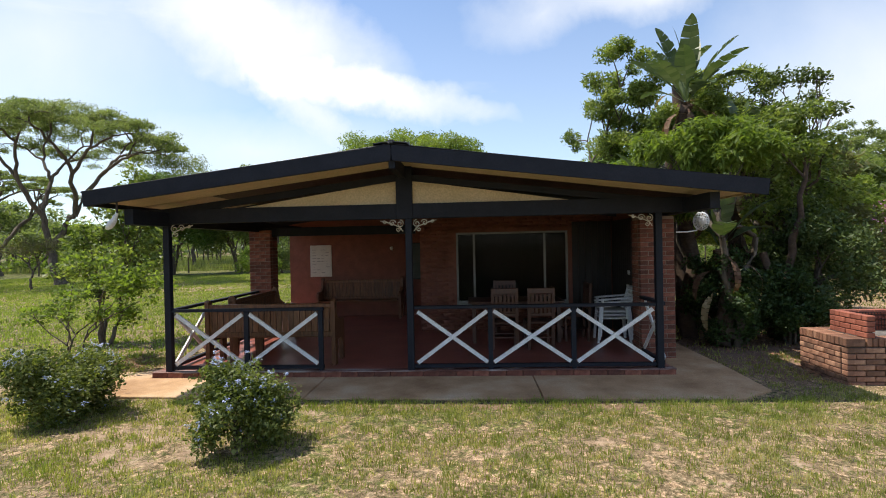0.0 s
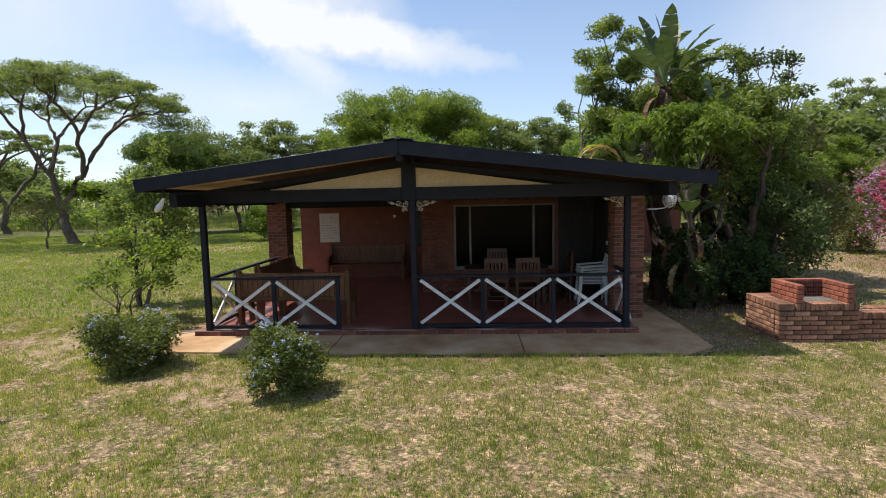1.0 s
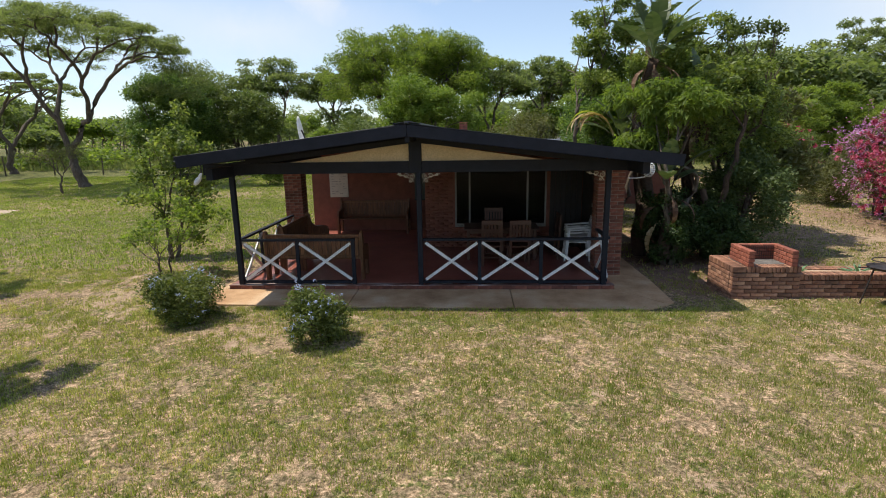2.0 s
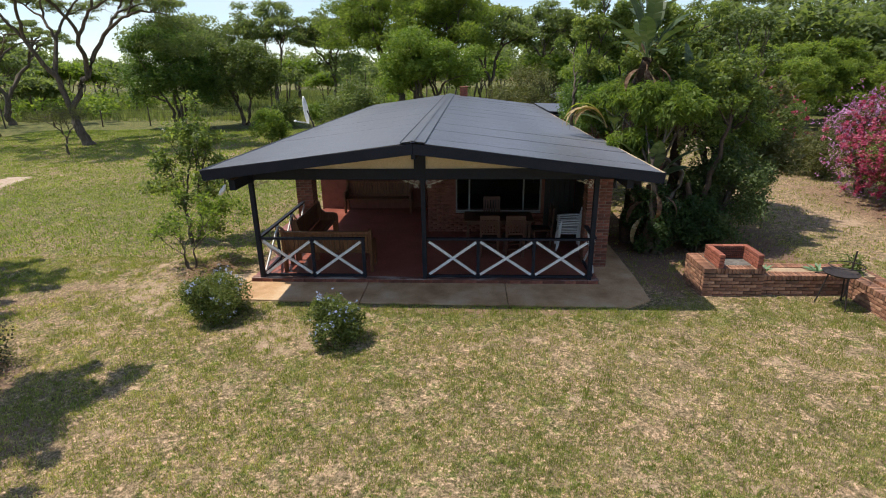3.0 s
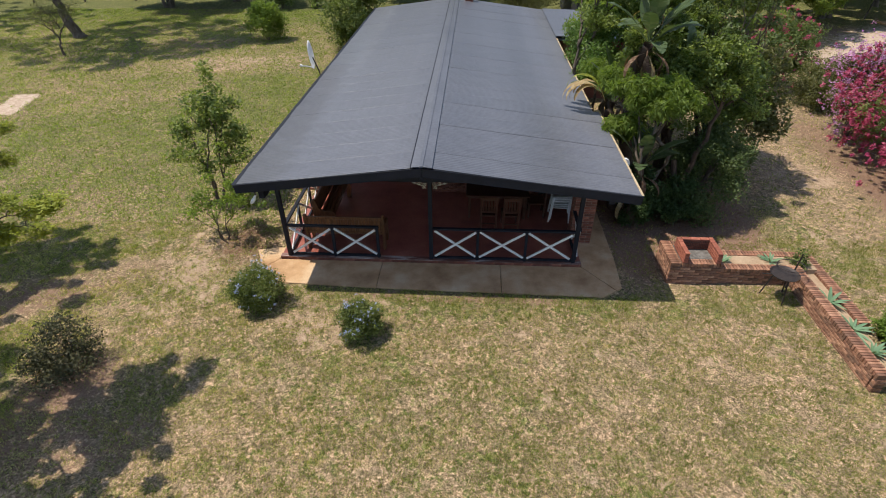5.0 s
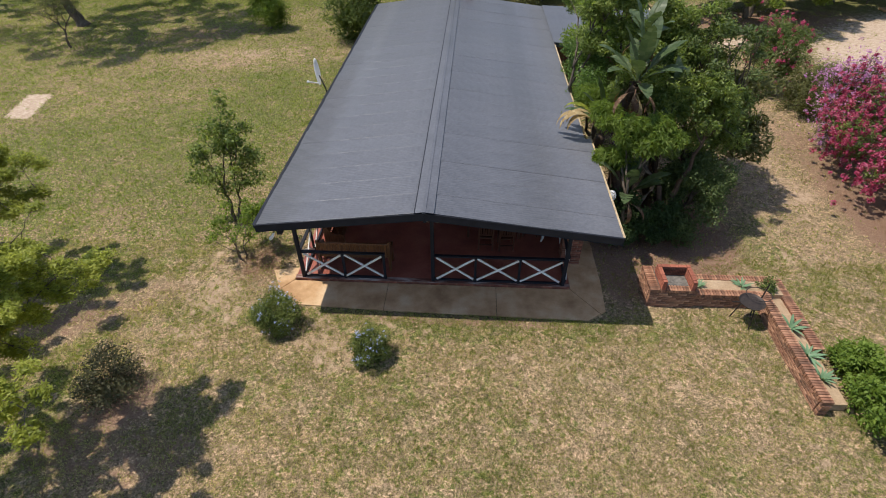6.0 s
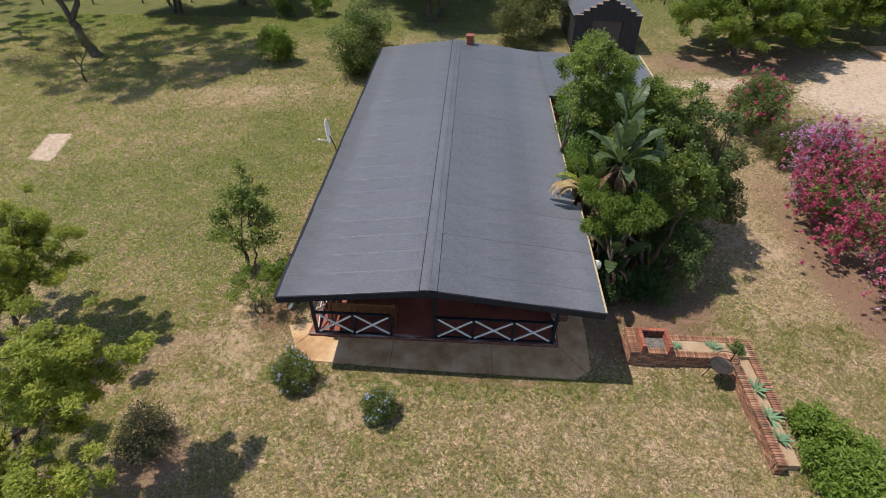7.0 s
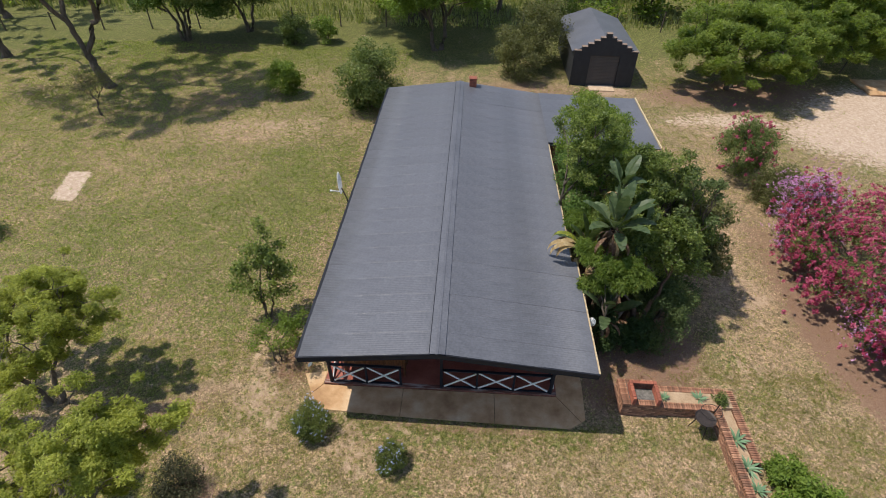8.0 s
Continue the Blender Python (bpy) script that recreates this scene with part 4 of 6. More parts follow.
part("sill", boxes((WX0 - 0.08, WY - 0.05, WZ0 - 0.09, WX1 + 0.08, WY + 0.02, WZ0 - 0.052), bevel=0.006), M_brick_dark, window)

# chimney
chim = part("chimney", boxes((0.02, 23.95, 2.8, 0.36, 24.29, 3.36)), M_mortar, house, "short red brick chimney")
for c in range(7):
    z = 2.88 + c * 0.073
    lay(chim, F_full, F_half, (0.0, 23.93), "x", 1, 0.38, z)
    lay(chim, F_full, F_half, (0.38, 24.04), "y", 1, 0.22, z)
    lay(chim, F_full, F_half, (BW, 24.04), "y", 1, 0.22, z)
part("cap", boxes((-0.02, 23.91, 3.40, 0.40, 24.33, 3.44), bevel=0.01), M_firebrick, chim)


# wrought scroll brackets under the beam
def scroll_at(x, s):
    lines = []
    for cx, cz, r0, turns, start, way in ((0.06, -0.06, 0.055, 1.4, 1.6, 1), (0.17, -0.05, 0.05, 1.3, 3.0, -1), (0.09, -0.14, 0.035, 1.2, 2.0, 1), (0.28, -0.025, 0.03, 1.1, 3.1, 1)):
        t = np.linspace(0, 1, 22)
        a = start + way * t * turns * 2 * np.pi
        rad = r0 * (1 - 0.8 * t)
        lines.append((np.stack([s * (cx + rad * np.cos(a)), 0 * t, cz + rad * np.sin(a)], 1), np.full(22, 0.0075)))
    t = np.linspace(0, 1, 11)
    lines.append((np.stack([s * (0.02 + 0.32 * t), 0 * t, -0.17 + 0.155 * np.sqrt(t)], 1), np.full(11, 0.0075)))
    ob = part("scroll_bracket", tubes("scroll_bracket", lines, M_scroll, 5), None, house, "cream wrought iron scroll")
    ob.location = (x, TY - 0.02, 2.195)


for x, s in ((-3.92, 1), (-0.5, -1), (-0.38, 1), (2.97, -1)):
    scroll_at(x, s)


# railings with crossed white braces
def railing(label, a, b, stops, posts=(), z0=SLAB):
    """From a to b on plan; stops: where the panels begin and end, in metres from a."""
    a, b = Vector((*a, 0)), Vector((*b, 0))
    way = (b - a).normalized()
    side = way.cross(Vector((0, 0, 1)))
    root = thing("railing", label, "railing", (0, 0, 0), "veranda railings")
    L = (b - a).length
    up = Vector((0, 0, 1))
    P = lambda s, z, o=0.0: a + way * s + side * o + up * z
    part("top_rail", bars((P(0, z0 + 0.89), P(L, z0 + 0.89), 0.075, 0.042)), M_black, root)
    part("bottom_rail", bars((P(0, z0 + 0.06), P(L, z0 + 0.06), 0.045, 0.05)), M_black, root)
    for s in posts:
        part("rail_post", bars((P(s, z0), P(s, z0 + 0.87), 0.055, 0.055), up=way), M_black, root)
    for s0, s1 in zip(stops, stops[1:]):
        for k, (p, q) in enumerate(((0.11, 0.83), (0.83, 0.11))):
            part("brace", bars((P(s0 + 0.045, z0 + p, 0.03 - 0.025 * k), P(s1 - 0.045, z0 + q, 0.036 - 0.022 * k), 0.02, 0.054), up=up), M_white, root, "white painted cross brace")
    return root


railing("black railing with two white crossed panels", (-3.92, TY), (-1.70, TY), (0, 1.09, 2.18), (1.09, 2.18))
railing("black railing with three white crossed panels", (-0.385, TY), (2.975, TY), (0, 1.075, 2.235, 3.36), (1.075, 2.235))
railing("black side railing with white crossed panels", (-3.98, 7.11), (-3.98, 10.2), (0, 1.03, 2.06, 3.09), (1.03, 2.06))
railing("short side railing with a white crossed panel", (3.10, 7.11), (3.10, 8.0), (0, 0.89), ())


# ---- things on the veranda ----
def bench(label, m, length):
    """A settee of vertical slats with shaped ends; back along local y = 0, seat towards +y."""
    root = thing("bench", label, "bench", (0, 0, 0), "slatted veranda benches")
    root.matrix_basis = m
    n = int(length / 0.088)
    w = length / n
    for i in range(n):
        part("slat", boxes((i * w + 0.004, -0.012, 0.50, (i + 1) * w - 0.004, 0.012, 0.90), bevel=0.003), M_wood, root)
    part("back_rail", boxes((0, -0.03, 0.86, length, 0.03, 0.93), bevel=0.012), M_wood, root)
    part("back_rail", boxes((0, -0.025, 0.44, length, 0.025, 0.51), bevel=0.008), M_wood, root)
    part("seat", boxes(*[(0.02, 0.05 + k * 0.105, 0.41, length - 0.02, 0.145 + k * 0.105, 0.44) for k in range(4)], bevel=0.004), M_wood, root)
    for x in (0, length - 0.06):
        bm = bmesh.new()
        prof = [(-0.04, 0), (0.09, 0), (0.11, 0.36), (0.38, 0.36), (0.40, 0), (0.52, 0), (0.53, 0.55), (0.50, 0.63), (0.42, 0.66), (0.20, 0.66), (0.10, 0.74), (0.06, 0.95), (0.0, 1.0), (-0.05, 0.96)]
        va = [bm.verts.new((x, y, z)) for y, z in prof]
        vb = [bm.verts.new((x + 0.06, y, z)) for y, z in prof]
        bm.faces.new(va), bm.faces.new(vb[::-1])
        for i in range(len(prof)):
            j = (i + 1) % len(prof)
            bm.faces.new((va[i], vb[i], vb[j], va[j]))
        bmesh.ops.recalc_face_normals(bm, faces=bm.faces)
        part("end_panel", bm, M_wood, root)
    return root


bench("brown slatted timber bench backed against the railing", pose(-3.62, 7.42, SLAB), 2.0)
bench("brown slatted timber bench beside the side railing", pose(-3.55, 10.05, SLAB, 0, 0, -90), 1.95)
bench("brown slatted timber bench against the brick wall", pose(-1.30, 12.83, SLAB, 0, 0, 180), 2.1)


def dining_chair(m):
    root = thing("dining_chair", "red-brown wooden chair with a slatted back at the table", "chair", (0, 0, 0), "chairs round the table")
    root.matrix_basis = m
    for x, y, h in ((-0.2, -0.2, 1.02), (0.2, -0.2, 1.02), (-0.2, 0.2, 0.44), (0.2, 0.2, 0.44)):
        part("leg", bars(((x, y, 0), (x * 1.0, y - (0.05 if h > 1 else 0), h), 0.042, 0.042), up=(0, 1, 0)), M_chair, root)
    part("seat", boxes((-0.23, -0.22, 0.43, 0.23, 0.24, 0.465), bevel=0.01), M_chair, root)
    part("top_rail", boxes((-0.225, -0.27, 0.93, 0.225, -0.235, 1.03), bevel=0.01), M_chair, root)
    part("lower_rail", boxes((-0.2, -0.245, 0.56, 0.2, -0.215, 0.61), bevel=0.005), M_chair, root)
    for i in range(5):
        x = -0.14 + i * 0.07
        part("back_slat", bars(((x, -0.23, 0.60), (x, -0.252, 0.94), 0.035, 0.014), up=(0, 1, 0)), M_chair, root)
    for y in (-0.2, 0.2):
        part("stretcher", bars(((-0.2, y, 0.2), (0.2, y, 0.2), 0.03, 0.025)), M_chair, root)
    return root


chair = dining_chair(pose(0.98, 8.62, SLAB))
copy_thing(chair, pose(1.56, 8.60, SLAB, 0, 0, 4))
copy_thing(chair, pose(2.30, 9.30, SLAB, 0, 0, 92))
copy_thing(chair, pose(1.10, 10.05, SLAB, 0, 0, 180))

table = thing("dining_table", "dark timber dining table on the veranda", "table", (1.22, 9.35, SLAB))
part("tabletop", boxes((-0.85, -0.42, 0.71, 0.85, 0.42, 0.75), bevel=0.01), M_chair, table)
part("apron", boxes((-0.75, -0.34, 0.62, 0.75, -0.31, 0.71), (-0.75, 0.31, 0.62, 0.75, 0.34, 0.71)), M_chair, table)
for x in (-0.75, 0.75):
    for y in (-0.33, 0.33):
        part("leg", boxes((x - 0.035, y - 0.035, 0, x + 0.035, y + 0.035, 0.71), bevel=0.006), M_chair, table)


def plastic_chair(m):
    root = thing("plastic_chair", "white plastic garden armchair in a stack", "chair", (0, 0, 0), "stacked white chairs")
    root.matrix_basis = m
    part("seat", boxes((-0.24, -0.22, 0.41, 0.24, 0.24, 0.44), bevel=0.012), M_plastic, root)
    for x in (-0.25, 0.25):
        for y0, y1 in ((-0.28, -0.22), (0.27, 0.22)):
            part("leg", bars(((x * 1.08, y0, 0), (x, y1, 0.62), 0.05, 0.035), up=(0, 1, 0)), M_plastic, root)
        part("arm", bars(((x, 0.27, 0.63), (x, -0.26, 0.67), 0.05, 0.03)), M_plastic, root)
    part("back_rim", bars(((-0.25, -0.22, 0.44), (-0.22, -0.33, 0.84), 0.05, 0.03), ((0.25, -0.22, 0.44), (0.22, -0.33, 0.84), 0.05, 0.03), ((-0.23, -0.33, 0.84), (0.23, -0.33, 0.84), 0.03, 0.05), up=(0, 1, 0)), M_plastic, root)
    for i in range(5):
        x = -0.16 + 0.08 * i
        part("back_slat", bars(((x, -0.225, 0.45), (x * 0.95, -0.328, 0.82), 0.045, 0.012), up=(0, 1, 0)), M_plastic, root)
    return root


pc = plastic_chair(pose(2.93, 9.15, SLAB, 0, 0, 84))
for k in range(1, 3):
    copy_thing(pc, pose(2.93 + 0.012 * k, 9.15, SLAB + 0.06 * k, 0, 0, 84 + 1.5 * k))

poster = thing("poster", "cream paper notice with faded lines of text on the wall", "poster", (-3.72, 12.925, 1.07))
part("sheet", boxes((0, 0, 0, 0.56, 0.012, 0.81), bevel=0.003), M_paper, poster)
bm = bmesh.new()
for r_ in range(9):
    for c_ in range(4):
        if random.random() < 0.75:
            w_ = random.uniform(0.04, 0.1)
            box(bm, 0.06 + c_ * 0.115, -0.003, 0.10 + r_ * 0.073, 0.06 + c_ * 0.115 + w_, 0.001, 0.115 + r_ * 0.073)
tagged(part("text_bars", bm, M_ink, poster), kind="stuff")

board = thing("notice_board", "dark green board hung on the brick wall", "board", (-1.15, 12.92, 0.98))
part("panel", boxes((0, 0, 0, 0.52, 0.018, 0.9), bevel=0.004), M_board, board)
part("edge", boxes((-0.02, -0.004, -0.02, 0.54, 0.02, 0.0), (-0.02, -0.004, 0.9, 0.54, 0.02, 0.92)), M_black, board)

sconce = thing("wall_lamp", "small pale wall lamp on the brick wall", "lamp", (-1.58, 12.9, 1.72))
part("bracket", bars(((0, 0.04, 0), (0, -0.08, 0.03), 0.02, 0.02)), M_steel, sconce)
bm = bmesh.new()
bmesh.ops.create_uvsphere(bm, u_segments=12, v_segments=8, radius=0.045, matrix=Matrix.Translation((0, -0.1, 0.05)))
part("globe", bm, M_dish, sconce, "", True)

plate = thing("switch_plate", "pale switch plate on the side wall", "switch", (3.285, 9.3, 1.25))
part("plate", boxes((0, -0.06, -0.04, 0.015, 0.06, 0.04), bevel=0.004), M_plastic, plate)

# outdoor lamp in a wire basket, on an arm from the pier
lantern = thing("outdoor_lamp", "white basket lamp on a curved arm from the pier", "lamp", (4.16, 8.3, 2.12))
arm = [(-0.40, 0, -0.17), (-0.22, 0, -0.17), (-0.08, 0, -0.15), (0.0, 0, -0.08)]
part("arm", tubes("arm", [(arm, [0.012] * 4)], M_dish, 6), None, lantern)
lines = []
for k in range(10):
    a = k * math.pi / 10
    t = np.linspace(0, 2 * np.pi, 17)
    lines.append((np.stack([0.12 * np.cos(t) * math.cos(a), 0.12 * np.cos(t) * math.sin(a), 0.15 * np.sin(t)], 1), np.full(17, 0.004)))
for z in (-0.08, -0.04, 0.0, 0.04, 0.08):
    rr = 0.12 * math.sqrt(1 - (z / 0.15) ** 2)
    t = np.linspace(0, 2 * np.pi, 17)
    lines.append((np.stack([rr * np.cos(t), rr * np.sin(t), 0 * t + z], 1), np.full(17, 0.004)))
part("cage", tubes("cage", lines, M_dish, 4), None, lantern)
bm = bmesh.new()
bmesh.ops.create_uvsphere(bm, u_segments=16, v_segments=10, radius=0.08)
part("bulb_glass", bm, M_plastic, lantern, "", True)

# small lamp under the eave corner
bulb = thing("hanging_lamp", "white glass bulb lamp hanging under the eave corner", "lamp", (-4.05, 6.08, 2.0))
part("stem", tubes("stem", [([(0, 0, 0.30), (0, 0, 0.485)], [0.012, 0.012])], M_iron, 6), None, bulb)
ring_ = np.linspace(0, 2 * np.pi, 15)[:-1]
prof = [(0.02, 0.31), (0.032, 0.28), (0.034, 0.25), (0.055, 0.21), (0.058, 0.16), (0.042, 0.115), (0.012, 0.10)]
v = np.array([(0.9 * q * math.cos(a) + 0.6 * (z - 0.31), 0.9 * q * math.sin(a), z) for q, z in prof for a in ring_])
f = np.array([(i * 14 + j, i * 14 + (j + 1) % 14, (i + 1) * 14 + (j + 1) % 14, (i + 1) * 14 + j) for i in range(len(prof) - 1) for j in range(14)])
part("bulb_glass", mesh_np("bulb_glass", v, f, M_plastic, True), None, bulb)

# satellite dish on the eave
dish = thing("satellite_dish", "white satellite dish on a black mast at the eave", "satellite dish", (-4.5, 13.62, 2.30))
part("mast", tubes("mast", [([(0, 0, 0), (-0.03, 0, 0.35), (-0.22, 0.1, 0.78)], [0.022] * 3)], M_iron, 8), None, dish)
bm = bmesh.new()
rings, segs = 6, 28
grid = []
for i in range(rings + 1):
    rr = 0.45 * i / rings
    grid.append([bm.verts.new((0.35 * rr * rr, 0.92 * rr * math.cos(2 * math.pi * j / segs), rr * math.sin(2 * math.pi * j / segs))) for j in range(segs)] if i else [bm.verts.new((0, 0, 0))])
for j in range(segs):
    bm.faces.new((grid[0][0], grid[1][j], grid[1][(j + 1) % segs]))
    for i in range(1, rings):
        bm.faces.new((grid[i][j], grid[i + 1][j], grid[i + 1][(j + 1) % segs], grid[i][(j + 1) % segs]))
bmesh.ops.solidify(bm, geom=bm.faces[:], thickness=0.012)
refl = part("reflector", bm, M_dish, dish, "", True)
refl.matrix_basis = pose(-0.30, 0.45, 0.78, 0, 6, 187)
part("feed_arm", bars(((-0.30, 0.45, 0.36), (-0.72, 0.40, 0.42), 0.025, 0.025)), M_dish, dish)
part("feed_horn", boxes((-0.78, 0.36, 0.39, -0.70, 0.44, 0.46), bevel=0.015), M_dish, dish)

# concrete path in front of the veranda
def slab_poly(name, pts, label, z=GZ + 0.03):
    bm = bmesh.new()
    va = [bm.verts.new((x, y, z)) for x, y in pts]
    vb = [bm.verts.new((x, y, GZ - 0.1)) for x, y in pts]
    bm.faces.new(va), bm.faces.new(vb[::-1])
    for i in range(len(pts)):
        j = (i + 1) % len(pts)
        bm.faces.new((va[i], vb[i], vb[j], va[j]))
    bmesh.ops.recalc_face_normals(bm, faces=bm.faces)
    bmesh.ops.bevel(bm, geom=[e for e in bm.edges if all(v.co.z > GZ for v in e.verts)], offset=0.008, segments=1, affect="EDGES")
    return bm


path = part("pavement", slab_poly("pavement", [(-4.16, 6.06), (-1.66, 5.96), (-1.66, 6.965), (-4.25, 6.965), (-4.55, 6.6)], ""), M_path)
tagged(path, "stained concrete path along the veranda", "path", kind="structure")
part("paving_slab", slab_poly("paving_slab", [(-1.645, 5.96), (1.255, 5.90), (1.255, 6.965), (-1.645, 6.965)], ""), M_path, path)
part("paving_slab", slab_poly("paving_slab", [(1.27, 5.90), (3.55, 5.86), (3.90, 6.10), (3.232, 6.965), (1.27, 6.965)], ""), M_path, path)
part("paving_slab", slab_poly("paving_slab", [(3.915, 6.11), (4.05, 6.2), (4.10, 7.3), (4.08, 10.4), (3.24, 10.4), (3.245, 6.97)], "", GZ + 0.026), M_path, path)
part("paving_slab", slab_poly("paving_slab", [(-4.57, 6.6), (-4.27, 6.975), (-4.22, 7.5), (-4.95, 7.35)], "", GZ + 0.02), M_path, path)

# ---- brick barbecue and planter ----
Z0 = GZ - 0.03
bbq = thing("barbecue", "red brick barbecue with an open firebox", "barbecue", (0, 0, 0))
base = part("base", boxes((5.16, 6.51, Z0 - 0.1, 6.25, 7.36, Z0 + 0.60)), M_mortar, bbq)
lay(base, B_full, B_half, (5.12, 6.47), "x", 7, 1.17, Z0)
lay(base, B_full, B_half, (5.12 + BW, 6.585), "y", 7, 0.82, Z0)
lay(base, B_full, B_half, (5.12, 7.30), "x", 7, 1.17, Z0)
lay(base, B_full, B_half, (6.29, 6.585), "y", 7, 0.71, Z0)
on_edge(base, B_edge, (5.12, 6.47), "y", 0.94, Z0 + 0.512, 0.24)
on_edge(base, B_edge, (5.37, 6.47), "x", 0.92, Z0 + 0.512, 0.2)
on_edge(base, B_edge, (5.37, 7.19), "x", 0.92, Z0 + 0.512, 0.22)
part("hearth", boxes((5.37, 6.66, Z0 + 0.56, 6.27, 7.2, Z0 + 0.618)), M_ash, bbq, "ash-grey cement hearth")
fire = part("firebox", boxes((5.395, 6.50, Z0 + 0.6, 5.455, 7.14, Z0 + 0.86), (6.12, 6.50, Z0 + 0.6, 6.18, 7.14, Z0 + 0.86), (5.43, 7.09, Z0 + 0.6, 6.15, 7.13, Z0 + 0.86)), M_mortar, bbq)
zt = Z0 + 0.620
lay(fire, F_full, F_half, (5.37 + BW, 6.47), "y", 4, 0.58, zt)
lay(fire, F_full, F_half, (6.21, 6.47), "y", 4, 0.58, zt)
lay(fire, F_full, F_half, (5.37, 7.055), "x", 4, 0.84, zt)
grate = thing("grill_grate", "rusty steel mesh grate leaning in the firebox", "grate", (5.49, 7.03, Z0 + 0.63))
part("wires", bars(*[((0.0 + 0.04 * i, 0, 0), (0.0 + 0.04 * i, 0.015, 0.24), 0.005, 0.005) for i in range(16)], *[((0, 0.008, 0.01 + 0.045 * k), (0.6, 0.008, 0.01 + 0.045 * k), 0.005, 0.005) for k in range(6)], bevel=0), M_iron, grate)

planter = thing("planter", "low red brick planter with rows of bricks on edge", "planter", (0, 0, 0))
front = part("front_wall", boxes((6.30, 6.55, Z0 - 0.1, 7.92, 6.70, Z0 + 0.34)), M_mortar, planter)
lay(front, B_full, B_half, (6.30, 6.52), "x", 5, 1.60, Z0)
on_edge(front, B_edge, (6.30, 6.51), "x", 1.60, Z0 + 0.364, 0.22)
side = part("side_wall", boxes((7.94, 3.56, Z0 - 0.1, 8.10, 6.72, Z0 + 0.34)), M_mortar, planter)
lay(side, B_full, B_half, (7.91 + BW, 3.53), "y", 5, 3.2, Z0)
lay(side, B_full, B_half, (8.13, 3.53), "y", 5, 3.2, Z0)
lay(side, B_full, B_half, (7.92, 3.515 - 0.1), "x", 5, 0.2, Z0)
on_edge(side, B_edge, (7.90, 3.42), "y", 3.3, Z0 + 0.364, 0.24)
outer = part("outer_kerb", boxes((8.57, 5.05, Z0 - 0.1, 8.75, 7.3, Z0 + 0.22)), M_mortar, planter)
lay(outer, B_full, B_half, (8.54 + BW, 5.0), "y", 3, 2.3, Z0)
lay(outer, B_full, B_half, (8.78, 5.0), "y", 3, 2.3, Z0)
on_edge(outer, B_edge, (8.53, 4.98), "y", 2.4, Z0 + 0.222, 0.25)
back = part("back_kerb", boxes((6.30, 7.21, Z0 - 0.1, 8.50, 7.36, Z0 + 0.288)), M_mortar, planter)
on_edge(back, B_edge, (6.30, 7.18), "x", 2.2, Z0 + 0.29, 0.20)
part("bed_soil", boxes((6.30, 6.70, Z0 - 0.1, 8.56, 7.20, Z0 + 0.37), (8.11, 3.55, Z0 - 0.1, 8.56, 6.70, Z0 + 0.25)), M_soil, planter, "dry sandy bed soil")


def agave(x, y, z, size, seed):
    r = np.random.default_rng(seed)
    root = thing("agave", "pale green rosette succulent in the planter bed", "succulent", (x, y, z), "planter succulents")
    for k in range(15):
        a = k * 2.4
        tilt = r.uniform(0.25, 1.05)
        L = size * r.uniform(0.75, 1.1)
        t = np.linspace(0, 1, 6)
        w = 0.16 * L * np.sin(np.clip(t * 0.85 + 0.15, 0, 1) * np.pi) ** 0.7
        rad = L * (t * math.cos(tilt))
        zz = L * (t * math.sin(tilt) - 0.25 * t * t)
        d, s = np.array([math.cos(a), math.sin(a), 0]), np.array([-math.sin(a), math.cos(a), 0])
        mid = d * rad[:, None] + np.array([0, 0, 1]) * zz[:, None]
        v = np.concatenate([mid + s * w[:, None] / 2 + [0, 0, 0.02 * L], mid - [0, 0, 0.01 * L], mid - s * w[:, None] / 2 + [0, 0, 0.02 * L]])
        i = np.arange(5)
        f = np.concatenate([np.stack([i, i + 1, i + 7, i + 6], 1), np.stack([i + 6, i + 7, i + 13, i + 12], 1)])
        part("leaf", mesh_np("leaf", v, f, L_agave, True), None, root)


for k, (x, y, z, s) in enumerate(((6.5, 6.92, 0.27, 0.30), (7.62, 6.98, 0.27, 0.32), (8.32, 5.68, 0.15, 0.46), (8.34, 4.85, 0.15, 0.44), (8.34, 4.2, 0.15, 0.38))):
    agave(x, y, z, s, k)

# pan on a tripod
pan = thing("grill_stand", "black iron disc pan on a tripod beside the planter", "grill", (7.42, 6.08, GZ))
bm = bmesh.new()
bmesh.ops.create_cone(bm, cap_ends=True, segments=28, radius1=0.22, radius2=0.30, depth=0.05, matrix=Matrix.Translation((0, 0, 0.66)))
top = max(bm.faces, key=lambda f: f.calc_center_median().z)
bmesh.ops.inset_individual(bm, faces=[top], thickness=0.02)
bmesh.ops.translate(bm, verts=top.verts[:], vec=(0, 0, -0.03))
part("pan", bm, M_iron, pan)
for k in range(3):
    a = 0.6 + k * 2.094
    part("leg", tubes("leg", [([(0.18 * math.cos(a), 0.18 * math.sin(a), 0.64), (0.3 * math.cos(a), 0.3 * math.sin(a), 0.0)], [0.014, 0.014])], M_iron, 6), None, pan)
part("handle", tubes("handle", [([(-0.28, -0.02, 0.67), (-0.5, -0.03, 0.69)], [0.012, 0.012])], M_iron, 6), None, pan)
t = np.linspace(0, 2 * np.pi, 25)
part("ring", tubes("ring", [(np.stack([0.30 * np.cos(t) + 0.22, 0.25 * np.sin(t) + 0.2, 0 * t + 0.74], 1), np.full(25, 0.01))], M_iron, 6), None, pan)
part("upright", tubes("upright", [([(0.36, 0.28, 0.05), (0.40, 0.28, 1.0)], [0.016, 0.016])], M_iron, 6), None, pan)

